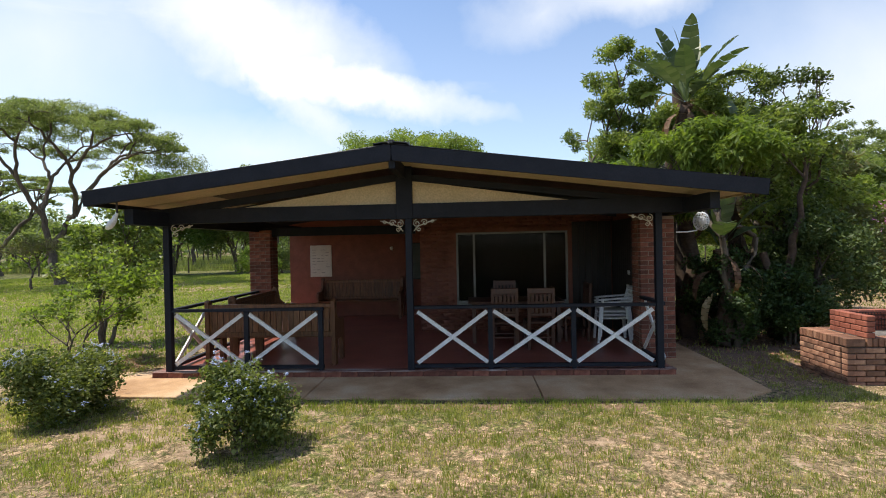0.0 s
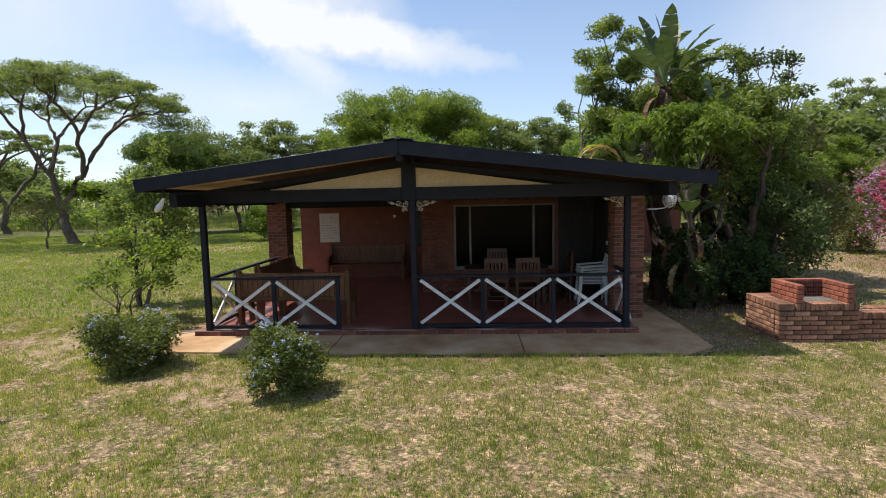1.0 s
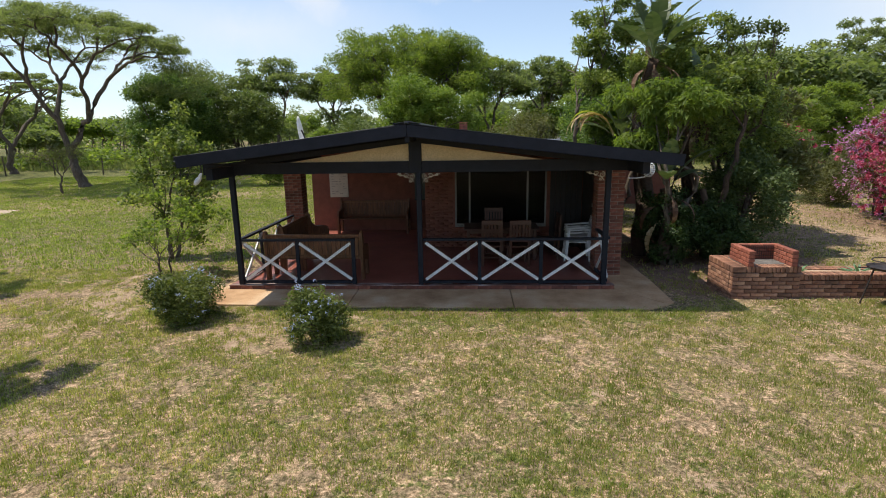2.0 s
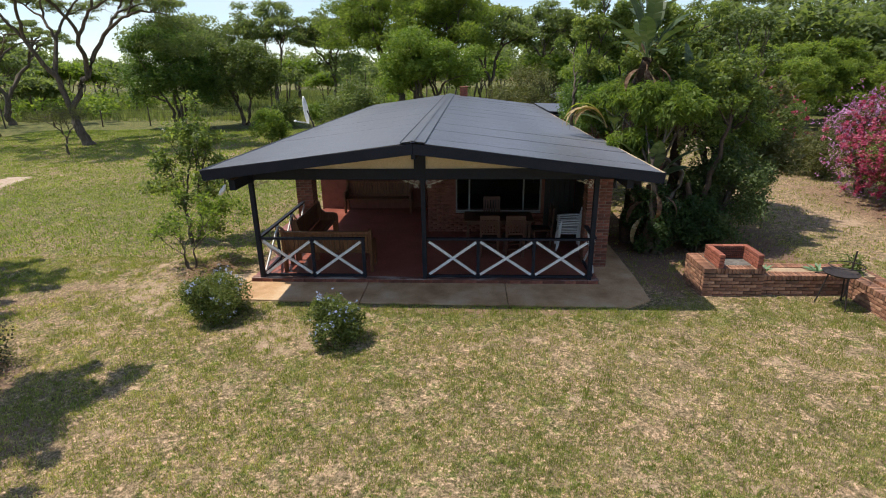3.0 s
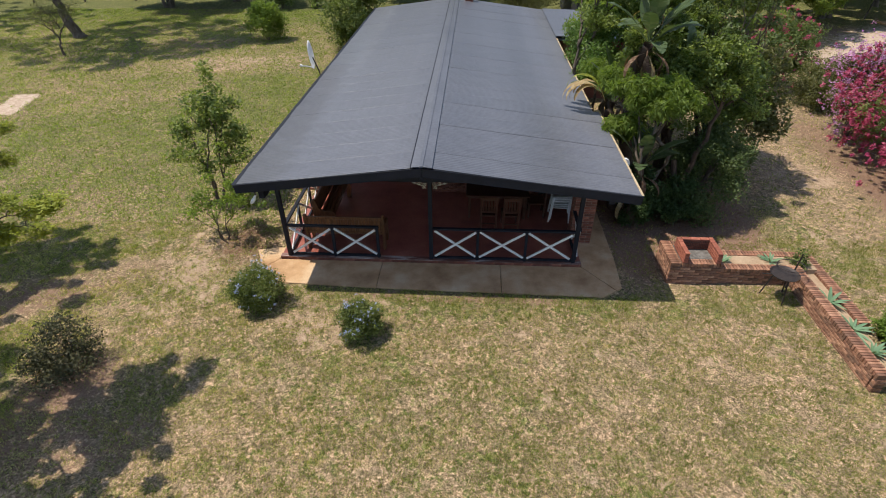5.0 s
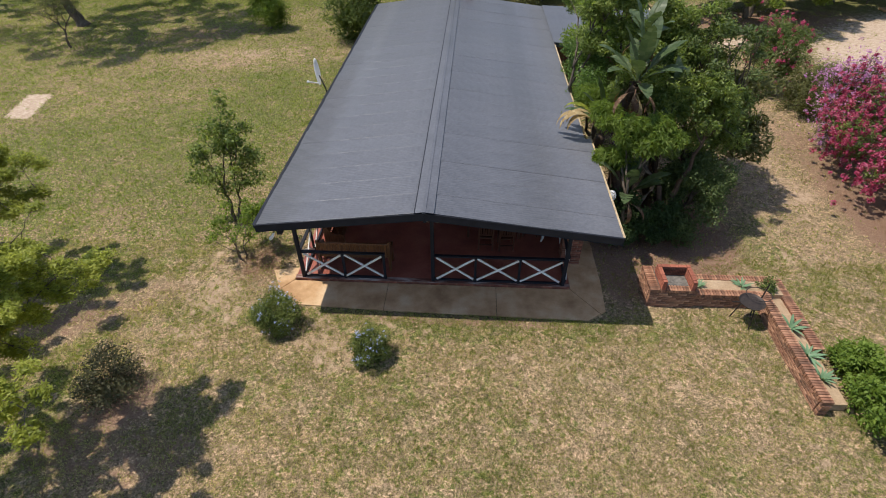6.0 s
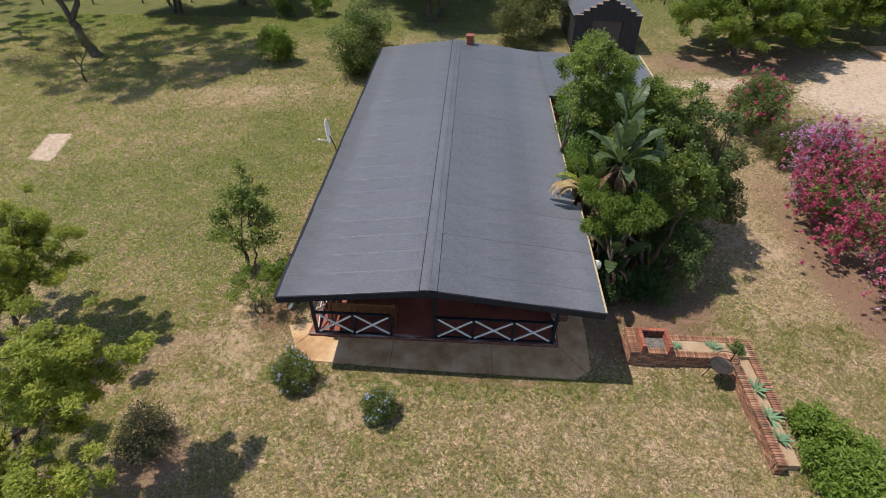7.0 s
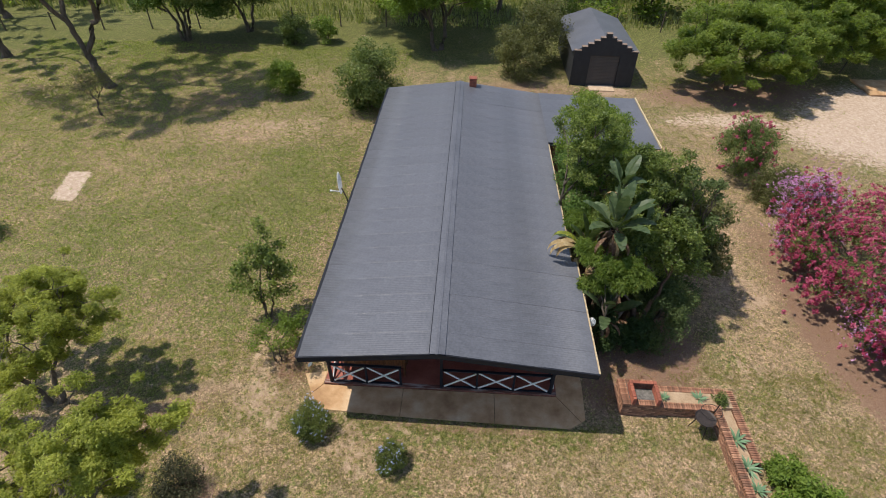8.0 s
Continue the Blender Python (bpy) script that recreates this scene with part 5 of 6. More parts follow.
# ---- garden plants near the house ----
def shrub(name, label, x, y, r, h, leaves, size, mat, seed, blossom=None, blossoms=0, category="shrub", bsize=(0.026, 0.022), clump=0.26, group=""):
    cl = scatter_clumps(36, (0, 0, h * 0.44), (r * 0.88, r * 0.88, h * 0.5), clump * r / 0.78, 0.85, seed, 0.45, -0.9)
    root = tree(name, label, (x, y, GZ), (0, 0, h * 0.2), cl, leaves, size, mat, 0.03, 0.014, None, seed, 4, 2, category, 0.4, group, 0.45, 0, 2, 5, name == "leafy_shrub")
    if blossom:
        r_ = np.random.default_rng(seed + 50)
        heads = np.asarray(cl)[r_.choice(len(cl), 130)]
        out = heads[:, :3] + (heads[:, :3] - [0, 0, h * 0.45]) * 0.11 + [0, 0, 0.07 * h]
        pts = in_clumps(np.concatenate([out + r_.normal(0, 0.11 * r, out.shape), np.full((130, 3), 0.028 * r / 0.6)], 1), blossoms, seed, 0.6)
        part("blossom", leaf_mesh("blossom", pts, bsize[0], bsize[1], blossom, 0.8, seed), None, root)
    return root


shrub("plumbago_bush", "round green bush with pale blue flowers by the path", -4.27, 5.42, 0.70, 0.86, 13000, (0.052, 0.027), L_plumb, 3, L_blue, 1300)
shrub("plumbago_bush", "small green bush with pale blue flowers on the lawn", -1.74, 4.42, 0.47, 0.80, 10000, (0.048, 0.025), L_plumb, 4, L_blue, 1100)
shrub("dark_shrub", "dark low shrub on bare soil", -7.35, 3.45, 0.85, 1.0, 5600, (0.06, 0.032), L_brown, 5)
cl = scatter_clumps(30, (0.3, 0.3, 1.1), (1.05, 0.9, 0.75), 0.2, 0.7, 6, 0.35, -0.8)
tree("sapling", "sparse sapling with fine twigs beside the veranda", (-6.0, 7.75, GZ), (0, 0, 0.4), cl, 2500, (0.085, 0.05), L_dome, 0.025, 0.016, None, 6, 3, 1, "sapling", 0.4, "", 0.6, 0, 4)
shrub("garden_bush", "bright green bush beyond the planter end", 9.55, 3.3, 1.2, 1.25, 11000, (0.12, 0.05), L_bright, 7, clump=0.2)
shrub("garden_bush", "bright green bush beside the planter kerb", 9.35, 4.75, 0.6, 0.75, 3600, (0.11, 0.045), L_bright, 8, clump=0.2)
shrub("potted_herb", "small leafy plant at the planter corner", 8.25, 6.95, 0.26, 0.75, 1200, (0.06, 0.035), L_mid, 9)
shrub("mown_shrub", "dark brown-green shrub on the lawn", -20.6, 13.6, 0.9, 0.9, 4000, (0.09, 0.05), L_dark, 10)

# young tree beside the veranda
cl = scatter_clumps(20, (0.1, 0.2, 2.1), (0.95, 0.8, 1.1), 0.2, 0.8, 12, 0.4, -0.6) + [(-0.05, 0.5, 3.4, 0.27, 0.27, 0.4), (-0.3, 0.1, 2.75, 0.35, 0.35, 0.35), (0.3, 0.0, 2.6, 0.35, 0.35, 0.4), (-0.75, 0, 1.95, 0.4, 0.35, 0.3), (0.8, 0.1, 1.9, 0.42, 0.35, 0.28), (-0.45, -0.3, 1.55, 0.42, 0.4, 0.32), (0.3, 0.3, 1.6, 0.4, 0.4, 0.3), (0.5, -0.3, 1.35, 0.45, 0.35, 0.25), (0.05, 0.2, 2.15, 0.4, 0.4, 0.35), (1.0, -0.3, 1.55, 0.3, 0.3, 0.22), (-0.95, -0.2, 1.45, 0.32, 0.3, 0.22), (-0.1, -0.2, 1.1, 0.4, 0.3, 0.25), (0.1, 0.0, 2.9, 0.25, 0.25, 0.35)]
tree("young_tree", "slender young tree with dark leathery leaves on the lawn", (-6.95, 9.75, GZ), (0, 0.1, 0.75), [(a + 0.1, b + 0.45 * c / 3.4, c * 1.04, d * 0.95, f * 0.95, g * 0.95) for a, b, c, d, f, g in cl], 4600, (0.105, 0.065), L_garden, 0.045, 0.03, None, 11, 3, 1, "tree", 0.4, "", 0.55)

# tall mixed clump against the house
side_tree = scatter_clumps(64, (0.5, 3.0, 3.1), (2.1, 3.1, 1.75), 0.44, 0.75, 21, 0.6, -0.6) + scatter_clumps(14, (0.6, 0.9, 3.7), (1.2, 0.8, 0.8), 0.36, 0.7, 211)
# dark bark here puts the shade under the clump into the limb colour
tree("garden_tree", "dense leafy tree crowding the side of the house", (6.2, 9.6, GZ), (0.1, 0.5, 1.6), side_tree, 46000, (0.105, 0.05), L_garden, 0.10, 0.05, M_bark_red, 21, 4, 2, "tree", 0.4, "", 0.42, 0.2)
low_tree = scatter_clumps(24, (0.35, 0.1, 1.25), (0.9, 1.2, 1.3), 0.44, 0.9, 22, 0.5, -0.8)
tree("garden_tree", "dark low evergreen beside the house wall", (6.55, 9.8, GZ), (0, 0, 0.6), low_tree, 20000, (0.09, 0.04), L_dark, 0.08, 0.035, None, 22, 3, 2, "tree", 0.3, "", 0.42)
bright = scatter_clumps(20, (-0.05, 0.1, 3.55), (0.75, 0.5, 0.5), 0.27, 0.75, 23, 0.5, -0.6) + scatter_clumps(7, (-0.8, 0.4, 2.6), (0.35, 0.4, 0.35), 0.24, 0.75, 231) + scatter_clumps(8, (-1.1, 0.9, 3.6), (0.35, 0.4, 0.35), 0.26, 0.75, 232) + scatter_clumps(12, (-1.1, 2.6, 3.2), (0.35, 0.8, 0.45), 0.26, 0.75, 233)
tree("garden_tree", "pale green tree with long narrow leaves over the eave", (5.1, 9.05, GZ), (0.1, 0.1, 1.9), bright, 22000, (0.14, 0.03), L_dome, 0.07, 0.03, None, 23, 2, 2, "tree", 0.5, "", 0.45, 0.45)
tall = scatter_clumps(46, (0.0, -0.6, 5.55), (1.0, 1.25, 1.7), 0.30, 0.7, 24, 0.35, -0.9) + scatter_clumps(22, (1.9, -1.6, 5.2), (1.1, 1.0, 1.1), 0.32, 0.7, 241, 0.3, -0.9) + [(-1.05, 1.7, 5.1, 0.3, 0.3, 0.25), (-0.9, 1.5, 4.8, 0.2, 0.2, 0.18)]
tree("garden_tree", "tall open tree with dark glossy leaves above the roof", (4.65, 14.3, GZ), (-0.1, 0, 2.8), tall, 24000, (0.11, 0.05), L_garden, 0.09, 0.035, None, 24, 2, 1, "tree", 0.4, "", 0.5, 0, 2, 5, True)
twig = scatter_clumps(20, (0, 0, 4.6), (1.1, 1.4, 1.0), 0.24, 0.7, 25, 0.7, -0.3)
tree("garden_tree", "thin straggling tree with sparse top twigs", (7.5, 11.8, GZ), (0, 0, 2.4), twig, 2600, (0.11, 0.055), L_dark, 0.08, 0.03, None, 25, 3, 1, "tree", 0.4, "", 0.5)
mid_tree = scatter_clumps(26, (0.2, 0, 4.2), (1.2, 0.9, 0.95), 0.32, 0.75, 29, 0.4, -0.7)
tree("garden_tree", "leafy tree between the tall wild bananas", (5.35, 11.0, GZ), (0, 0, 2.2), mid_tree, 15000, (0.11, 0.05), L_garden, 0.07, 0.035, None, 29, 2, 2, "tree", 0.4, "", 0.5)
wing_tree = scatter_clumps(30, (-0.4, 1.0, 3.9), (1.4, 2.4, 1.4), 0.5, 0.7, 26, 0.5, -0.6)
tree("garden_tree", "leafy tree growing over the back roof", (5.9, 16.4, GZ), (0, 0, 1.9), wing_tree, 17000, (0.14, 0.055), L_thorn, 0.09, 0.04, None, 26, 2, 2, "tree", 0.4, "", 0.45, 0, 2, 5, True)
roof_tree = scatter_clumps(44, (-0.45, 0.2, 3.0), (0.75, 3.0, 1.2), 0.40, 0.75, 28, 0.5, -0.7)
tree("garden_tree", "leafy tree leaning over the roof edge", (4.95, 14.6, GZ), (0, 0, 1.8), roof_tree, 20000, (0.10, 0.045), L_shiny, 0.07, 0.035, None, 28, 2, 2, "tree", 0.4, "", 0.45, 0, 2, 5, True)
edge_tree = scatter_clumps(20, (0, 0, 2.3), (1.2, 1.7, 1.7), 0.5, 0.8, 27, 0.5, -0.8)
tree("garden_tree", "leafy tree at the edge of the clump", (8.6, 13.0, GZ), (0, 0, 1.2), edge_tree, 9000, (0.15, 0.075), L_olive, 0.08, 0.035, None, 27, 3, 2, "tree", 0.4, "", 0.45, 0, 2, 5, True)


def banana_leaf(r, L, W, a, tilt, curl, torn=0.5):
    """A paddle leaf with a midrib, drooping tip and torn edges."""
    n = 15
    t = np.linspace(0, 1, n)
    stalk = 0.28
    w = np.where(t < stalk, 0.02, W * np.sin(np.clip((t - stalk) / (1 - stalk), 0, 1) ** 0.75 * np.pi) ** 0.6 + 0.012)
    ang = tilt - curl * t ** 1.6
    dx = np.cumsum(np.cos(ang)) / n * L
    dz = np.cumsum(np.sin(ang)) / n * L
    d, s = np.array([math.cos(a), math.sin(a), 0]), np.array([-math.sin(a), math.cos(a), 0])
    mid = d * dx[:, None] + np.array([0, 0, 1.0]) * dz[:, None]
    v, f = [], []
    for sgn in (-1, 1):
        for i in range(n - 1):
            gap = 0.12 if r.uniform() < torn and t[i] > stalk else 0.0
            drop = r.uniform(0.05, 0.3) * (1 if gap else 0.6)
            k = len(v)
            o0 = s * sgn * w[i] + np.array([0, 0, 0.35 - drop]) * w[i]
            o1 = s * sgn * w[i + 1] + np.array([0, 0, 0.35 - drop]) * w[i + 1]
            e0, e1 = mid[i] + o0, mid[i + 1] + o1
            e0 = e0 + (e1 - e0) * gap
            v += [mid[i], mid[i + 1], e1, e0]
            f.append((k, k + 1, k + 2, k + 3) if sgn > 0 else (k + 3, k + 2, k + 1, k))
    return np.array(v), np.array(f)


def strelitzia(label, x, y, h, leaves, L, seed, dead=8):
    r = np.random.default_rng(seed)
    root = thing("wild_banana", label, "banana plant", (x, y, GZ))
    pts, rad = bend((0, 0, -0.1), (0.05, 0.1, h), 0.16, 0.12, 0, 9, seed)
    part("trunk", tubes("trunk", [(pts, rad)], M_bark_red, 10), None, root)
    for k in range(leaves):
        a = k * 2.4 + r.uniform(-0.3, 0.3)
        u = k / leaves
        v, f = banana_leaf(r, L * r.uniform(0.8, 1.1) * (1 - 0.15 * u), 0.17, a, 1.52 - 1.05 * u + r.uniform(-0.1, 0.1), 0.25 + 0.75 * u, 0.35)
        part("leaf", mesh_np("leaf", v + pts[-1], f, L_banana, False), None, root)
    for k in range(dead):
        a = r.uniform(0, 6.28)
        v, f = banana_leaf(r, L * r.uniform(0.4, 0.75), 0.055, a, 0.2 - r.uniform(0, 1.0), 1.9, 0.9)
        down = r.uniform(0.0, 0.5) if k % 3 else r.uniform(0.5, 0.45 * h)
        part("dead_leaf", mesh_np("dead_leaf", v + pts[-1] - [0, 0, down], f, L_dead if k % 5 == 1 else L_skirt, False), None, root, "brown dried leaf")
    return root


strelitzia("tall wild banana with broad torn leaves by the house", 4.62, 9.9, 4.5, 16, 1.6, 31, 26)
strelitzia("wild banana with drooping leaves under the eave", 4.75, 8.95, 1.7, 9, 1.4, 32, 14)
leaning = strelitzia("wild banana leaning on the roof edge", 4.3, 10.95, 2.7, 10, 1.55, 33, 8)
r_ = np.random.default_rng(37)
for k, (a, tilt, L, mat) in enumerate(((3.25, 1.15, 1.7, L_dead), (3.05, 1.05, 1.75, L_dead), (3.5, 1.2, 1.5, L_dead), (2.75, 1.25, 1.7, L_feather), (3.3, 1.3, 1.45, L_dead), (2.9, 1.0, 1.4, L_skirt))):
    v, f = banana_leaf(r_, L, 0.10, a, tilt, 2.7, 0.7)
    part("dead_leaf", mesh_np("dead_leaf", v + [-0.2, 0.06 * k - 0.3, 2.75], f, mat, False), None, leaning, "brown dried leaf drooping on the roof")
strelitzia("taller wild banana behind the first", 4.9, 11.05, 5.2, 9, 1.2, 34, 12)
strelitzia("wild banana among the garden trees", 6.0, 10.6, 3.5, 8, 1.4, 38, 6)

# two shrubs whose leaf colour paints the dark hollow beside the house
shrub("dark_shrub", "overgrown shrub by the house, leaf colour darkened for shade", 4.95, 9.3, 0.75, 1.95, 11000, (0.08, 0.04), L_shade, 35)
shrub("dark_shrub", "overgrown shrub below the wild bananas, leaf colour darkened for shade", 6.0, 9.1, 0.55, 1.5, 7000, (0.08, 0.04), L_shade, 36)

# flowering bushes on the far side of the lawn
def flower_bush(label, x, y, rx, ry, h, n, leaves, flowers, petal, seed, bunches=2400):
    cl = scatter_clumps(n, (0, 0, h * 0.5), (rx, ry, h * 0.46), 0.5, 0.75, seed, 0.6, -0.7)
    root = tree("flowering_bush", label, (x, y, GZ), (0, 0, h * 0.2), cl, leaves, (0.10, 0.045), L_olive if petal is L_purple else L_mid, 0.05, 0.03, None, seed, 5, 2, "shrub", 0.4, "flowering bushes", 0.42, 0, 2, 5, True)
    r_ = np.random.default_rng(seed)
    c = np.asarray(cl)
    c = c[c[:, 2] > h * 0.22]
    heads = c[r_.choice(len(c), bunches)]
    at = heads[:, :3] + (heads[:, :3] - [0, 0, h * 0.4]) * 0.13 + r_.normal(0, 0.36, (bunches, 3)) * [1, 1, 0.8]
    s = r_.uniform(0.04, 0.10, (bunches, 1))
    pts = in_clumps(np.concatenate([at, s, s, s * 1.2], 1), flowers, seed, 0.7)
    part("blossom", leaf_mesh("blossom", pts, 0.068, 0.058, petal, 0.6, seed, 0.0, True), None, root)


flower_bush("large bush covered in magenta blossom", 15.35, 12.1, 2.5, 4.7, 3.4, 96, 26000, 60000, L_pink, 41)
flower_bush("bush with lilac blossom beside the magenta one", 14.3, 15.6, 1.0, 1.3, 3.1, 30, 9000, 8500, L_purple, 42)
flower_bush("small pale lilac bush", 14.3, 9.7, 0.9, 1.1, 2.2, 18, 5000, 3500, L_purple, 43)
flower_bush("magenta flowering bush on the lawn", 16.6, 7.4, 1.4, 1.5, 2.4, 24, 7000, 5000, L_pink, 46)
flower_bush("upright bush with a few magenta blossoms", 13.95, 21.0, 1.1, 1.2, 3.1, 38, 16000, 4200, L_pink, 44, 150)
shrub("leafy_shrub", "olive leafy shrub between the flowering bushes", 14.6, 18.6, 1.3, 2.0, 11000, (0.09, 0.045), L_olive, 45)

# ---- trees round the lawn ----
def umbrella(label, x, y, h, spread, leaves, seed, lean=(0.4, 0.2), n=46, trunk=0.32, extra=(), fork=None, size=(0.15, 0.08)):
    r = np.random.default_rng(seed)
    cl = []
    for k in range(n):
        a, q = r.uniform(0, 6.28), math.sqrt(r.uniform(0.02, 1))
        z = h - 0.9 * q * q * h * 0.2 - r.uniform(0, 0.09) * h
        s = spread * r.uniform(0.06, 0.12)
        cl.append((spread * q * math.cos(a) + lean[0], spread * q * math.sin(a) + lean[1], z, s, s, s * 0.36))
    cl += list(extra)
    return tree("acacia_tree", label, (x, y, GZ), fork or (lean[0] * 0.5, 0, h * 0.26), cl, leaves, size, L_acacia, trunk, trunk * 0.2, None, seed, 1, 1, "tree", 0.7, "acacias round the lawn", 0.6, 0, 2, 5, True)


side_low = [(6.0, 0.5, 7.2, 1.4, 1.2, 0.5), (7.6, 0.2, 7.0, 1.5, 1.2, 0.55), (8.6, -0.4, 6.2, 1.3, 1.1, 0.5), (7.0, 0.6, 5.6, 1.2, 1.0, 0.4), (5.2, 1.0, 6.0, 1.1, 1.1, 0.4), (-5.5, -2.0, 6.2, 1.5, 1.4, 0.45), (-7.0, -1.0, 5.4, 1.5, 1.4, 0.45)]
umbrella("large flat-topped acacia with a forked dark trunk", -23.9, 29.3, 10.6, 6.4, 84000, 51, (0.4, 0.2), 250, 0.33, side_low, (-0.7, 0.0, 2.1), (0.12, 0.065))
umbrella("flat-topped acacia near the fence corner", -34.5, 34, 8.2, 5.0, 14000, 58, (0.3, 0), 44, 0.3)
umbrella("flat-topped acacia by the fence", -41, 43, 9.0, 6.0, 15000, 52)
dk = scatter_clumps(54, (0, 0, 4.6), (3.6, 3.0, 3.4), 1.0, 0.75, 53, 0.5, -0.75)
tree("shade_tree", "dense dark green tree with several trunks at the fence", (-22.8, 38.6, GZ), (0, 0, 2.0), dk, 46000, (0.18, 0.11), L_shiny, 0.14, 0.08, None, 53, 4, 2, "tree", 0.5, "", 0.42, 0, 2, 5, True)
dk2 = scatter_clumps(44, (0, 0, 4.7), (3.2, 3.0, 3.2), 1.0, 0.75, 54, 0.5, -0.75)
tree("shade_tree", "tall mid-green tree with several trunks at the fence", (-18.6, 41.2, GZ), (0, 0, 2.0), dk2, 32000, (0.19, 0.11), L_mid, 0.14, 0.08, None, 54, 3, 2, "tree", 0.5, "", 0.42, 0, 2, 5, True)
tw = scatter_clumps(18, (0, 0, 2.0), (1.7, 1.5, 0.9), 0.5, 0.6, 55, 0.4, -0.2)
tree("thorn_shrub", "bare twiggy brown thorn shrub on the lawn", (-22.0, 25.1, GZ), (0.0, 0, 0.9), tw, 4500, (0.07, 0.03), L_olive, 0.07, 0.04, None, 55, 1, 1, "shrub", 0.5, "", 0.5, 0, 9)
shrub("leafy_shrub", "round green bush standing alone on the lawn", -11.9, 29.0, 1.15, 2.3, 7000, (0.13, 0.07), L_thorn, 56)
shrub("leafy_shrub", "large dense green bush behind the house corner", -6.0, 27.6, 2.1, 4.0, 15000, (0.16, 0.08), L_mid, 57)
shrub("leafy_shrub", "small tree-like bush near the fence", -14.0, 38.6, 1.3, 2.6, 4500, (0.16, 0.08), L_mid, 59)
shrub("leafy_shrub", "small tree-like bush near the fence", -11.6, 39.2, 1.0, 2.1, 3500, (0.16, 0.08), L_bright, 60)
yl = scatter_clumps(40, (0, 0, 4.3), (4.0, 3.4, 2.9), 1.15, 0.6, 61, 0.5, -0.5)
tree("shade_tree", "broad yellow-green tree behind the house", (-2.6, 38.2, GZ), (0, 0, 1.6), yl, 42000, (0.21, 0.11), L_bright, 0.2, 0.1, None, 61, 2, 2, "tree", 0.7, "", 0.42, 0, 2, 5, True)
dome = scatter_clumps(210, (0, 0, 7.7), (8.2, 6.0, 4.3), 1.12, 0.55, 62, 0.4, -0.45)
tree("acacia_tree", "tall rounded leafy acacia behind the house", (-5.0, 45.5, GZ), (0, 0, 3.0), dome, 100000, (0.19, 0.11), L_crown, 0.36, 0.11, None, 62, 2, 1, "tree", 0.3, "acacias round the lawn", 0.5, 0, 2, 4, True)
for k, (x, y, h, w) in enumerate(((-21.5, 57, 11.6, 4.8), (-15.5, 60, 11.0, 4.4), (2.2, 48, 10.0, 4.4), (8.2, 57, 11.0, 4.8), (12.4, 61, 10.2, 4.4), (38, 50, 13.2, 6.4), (29, 57, 12.4, 5.8), (46, 49, 12.4, 6.2), (54, 58, 13.4, 6.8), (-30, 55, 10.2, 5.0))):
    cl = scatter_clumps(64, (0, 0, h * 0.72), (w, w * 0.9, h * 0.27), 0.95, 0.42, 120 + k, 0.5, -0.4)
    tree("acacia_tree", "pale green spreading acacia beyond the fence", (x, y, GZ), (0.2, 0, h * 0.28), cl, 13000, (0.28, 0.16), L_acacia, 0.24, 0.09, None, 120 + k, 1, 1, "tree", 0.6, "acacias round the lawn", 0.6, 0, 1, 4, True)
shrub("leafy_shrub", "olive-brown rounded bush behind the house", 3.3, 33.4, 2.0, 3.7, 11000, (0.15, 0.07), L_olive, 64)
shrub("leafy_shrub", "brown-green bush against the shed", 5.0, 35.6, 2.3, 5.0, 11000, (0.15, 0.07), L_olive, 65)
for k, (x, y, h, w, s) in enumerate(((17.6, 32.4, 5.6, 5.2, 66), (24.2, 35.8, 5.8, 5.0, 67))):
    cl = scatter_clumps(190, (0, 0, h * 0.54), (w, w * 0.8, h * 0.46), 0.5, 0.7, s, 0.45, -0.6)
    tree("thorn_tree", "wide feathery bright green thorn tree over bare ground", (x, y, GZ), (0, 0, 1.0), cl, 80000, (0.19, 0.075), L_crown, 0.2, 0.1, None, s, 2, 2, "tree", 0.8, "thorn trees behind the drive", 0.42, 0, 3, 5, True)

# feathery trees at the near corner of the lawn
def spray(n, centre, radii, size, flat, seed):
    """Flat sprays of leaves through a loose ellipsoid."""
    r = np.random.default_rng(seed)
    out = []
    for _ in range(n):
        u = np.clip(r.normal(0, 0.55, 3), -1, 1)
        s = size * r.uniform(0.6, 1.35)
        out.append((*(np.asarray(centre) + u * np.asarray(radii)), s, s * r.uniform(0.7, 1.1), s * flat))
    return out


fe = spray(90, (0.8, 1.2, 3.3), (1.3, 1.5, 1.0), 0.25, 0.6, 71) + spray(34, (-1.1, 1.4, 3.0), (1.1, 1.2, 0.7), 0.25, 0.5, 711) + spray(30, (0.7, -0.6, 2.7), (1.2, 0.8, 0.7), 0.24, 0.5, 712) + spray(24, (-1.4, -0.7, 3.0), (1.1, 1.0, 0.6), 0.25, 0.5, 713)
tree("feathery_tree", "light green feathery tree with bare lower branches", (-12.5, 5.75, GZ), (0.1, 0.1, 1.3), fe, 78000, (0.075, 0.036), L_feather, 0.10, 0.05, None, 71, 2, 1, "tree", 1.3, "near lawn trees", 0.55, 0, 4, 5, True)
fe2 = spray(74, (2.8, -0.05, 3.75), (0.95, 1.05, 1.0), 0.24, 0.6, 72) + spray(40, (0.6, -0.7, 3.4), (1.6, 1.1, 0.7), 0.22, 0.45, 721) + spray(24, (-0.9, 0.4, 3.2), (1.2, 1.0, 0.6), 0.22, 0.45, 722) + spray(44, (1.3, -1.1, 3.5), (1.7, 1.2, 0.6), 0.24, 0.5, 724) + spray(40, (2.7, -2.2, 3.4), (1.8, 0.9, 0.5), 0.22, 0.5, 725) + spray(30, (1.5, -2.0, 3.4), (1.6, 0.7, 0.6), 0.22, 0.45, 723)
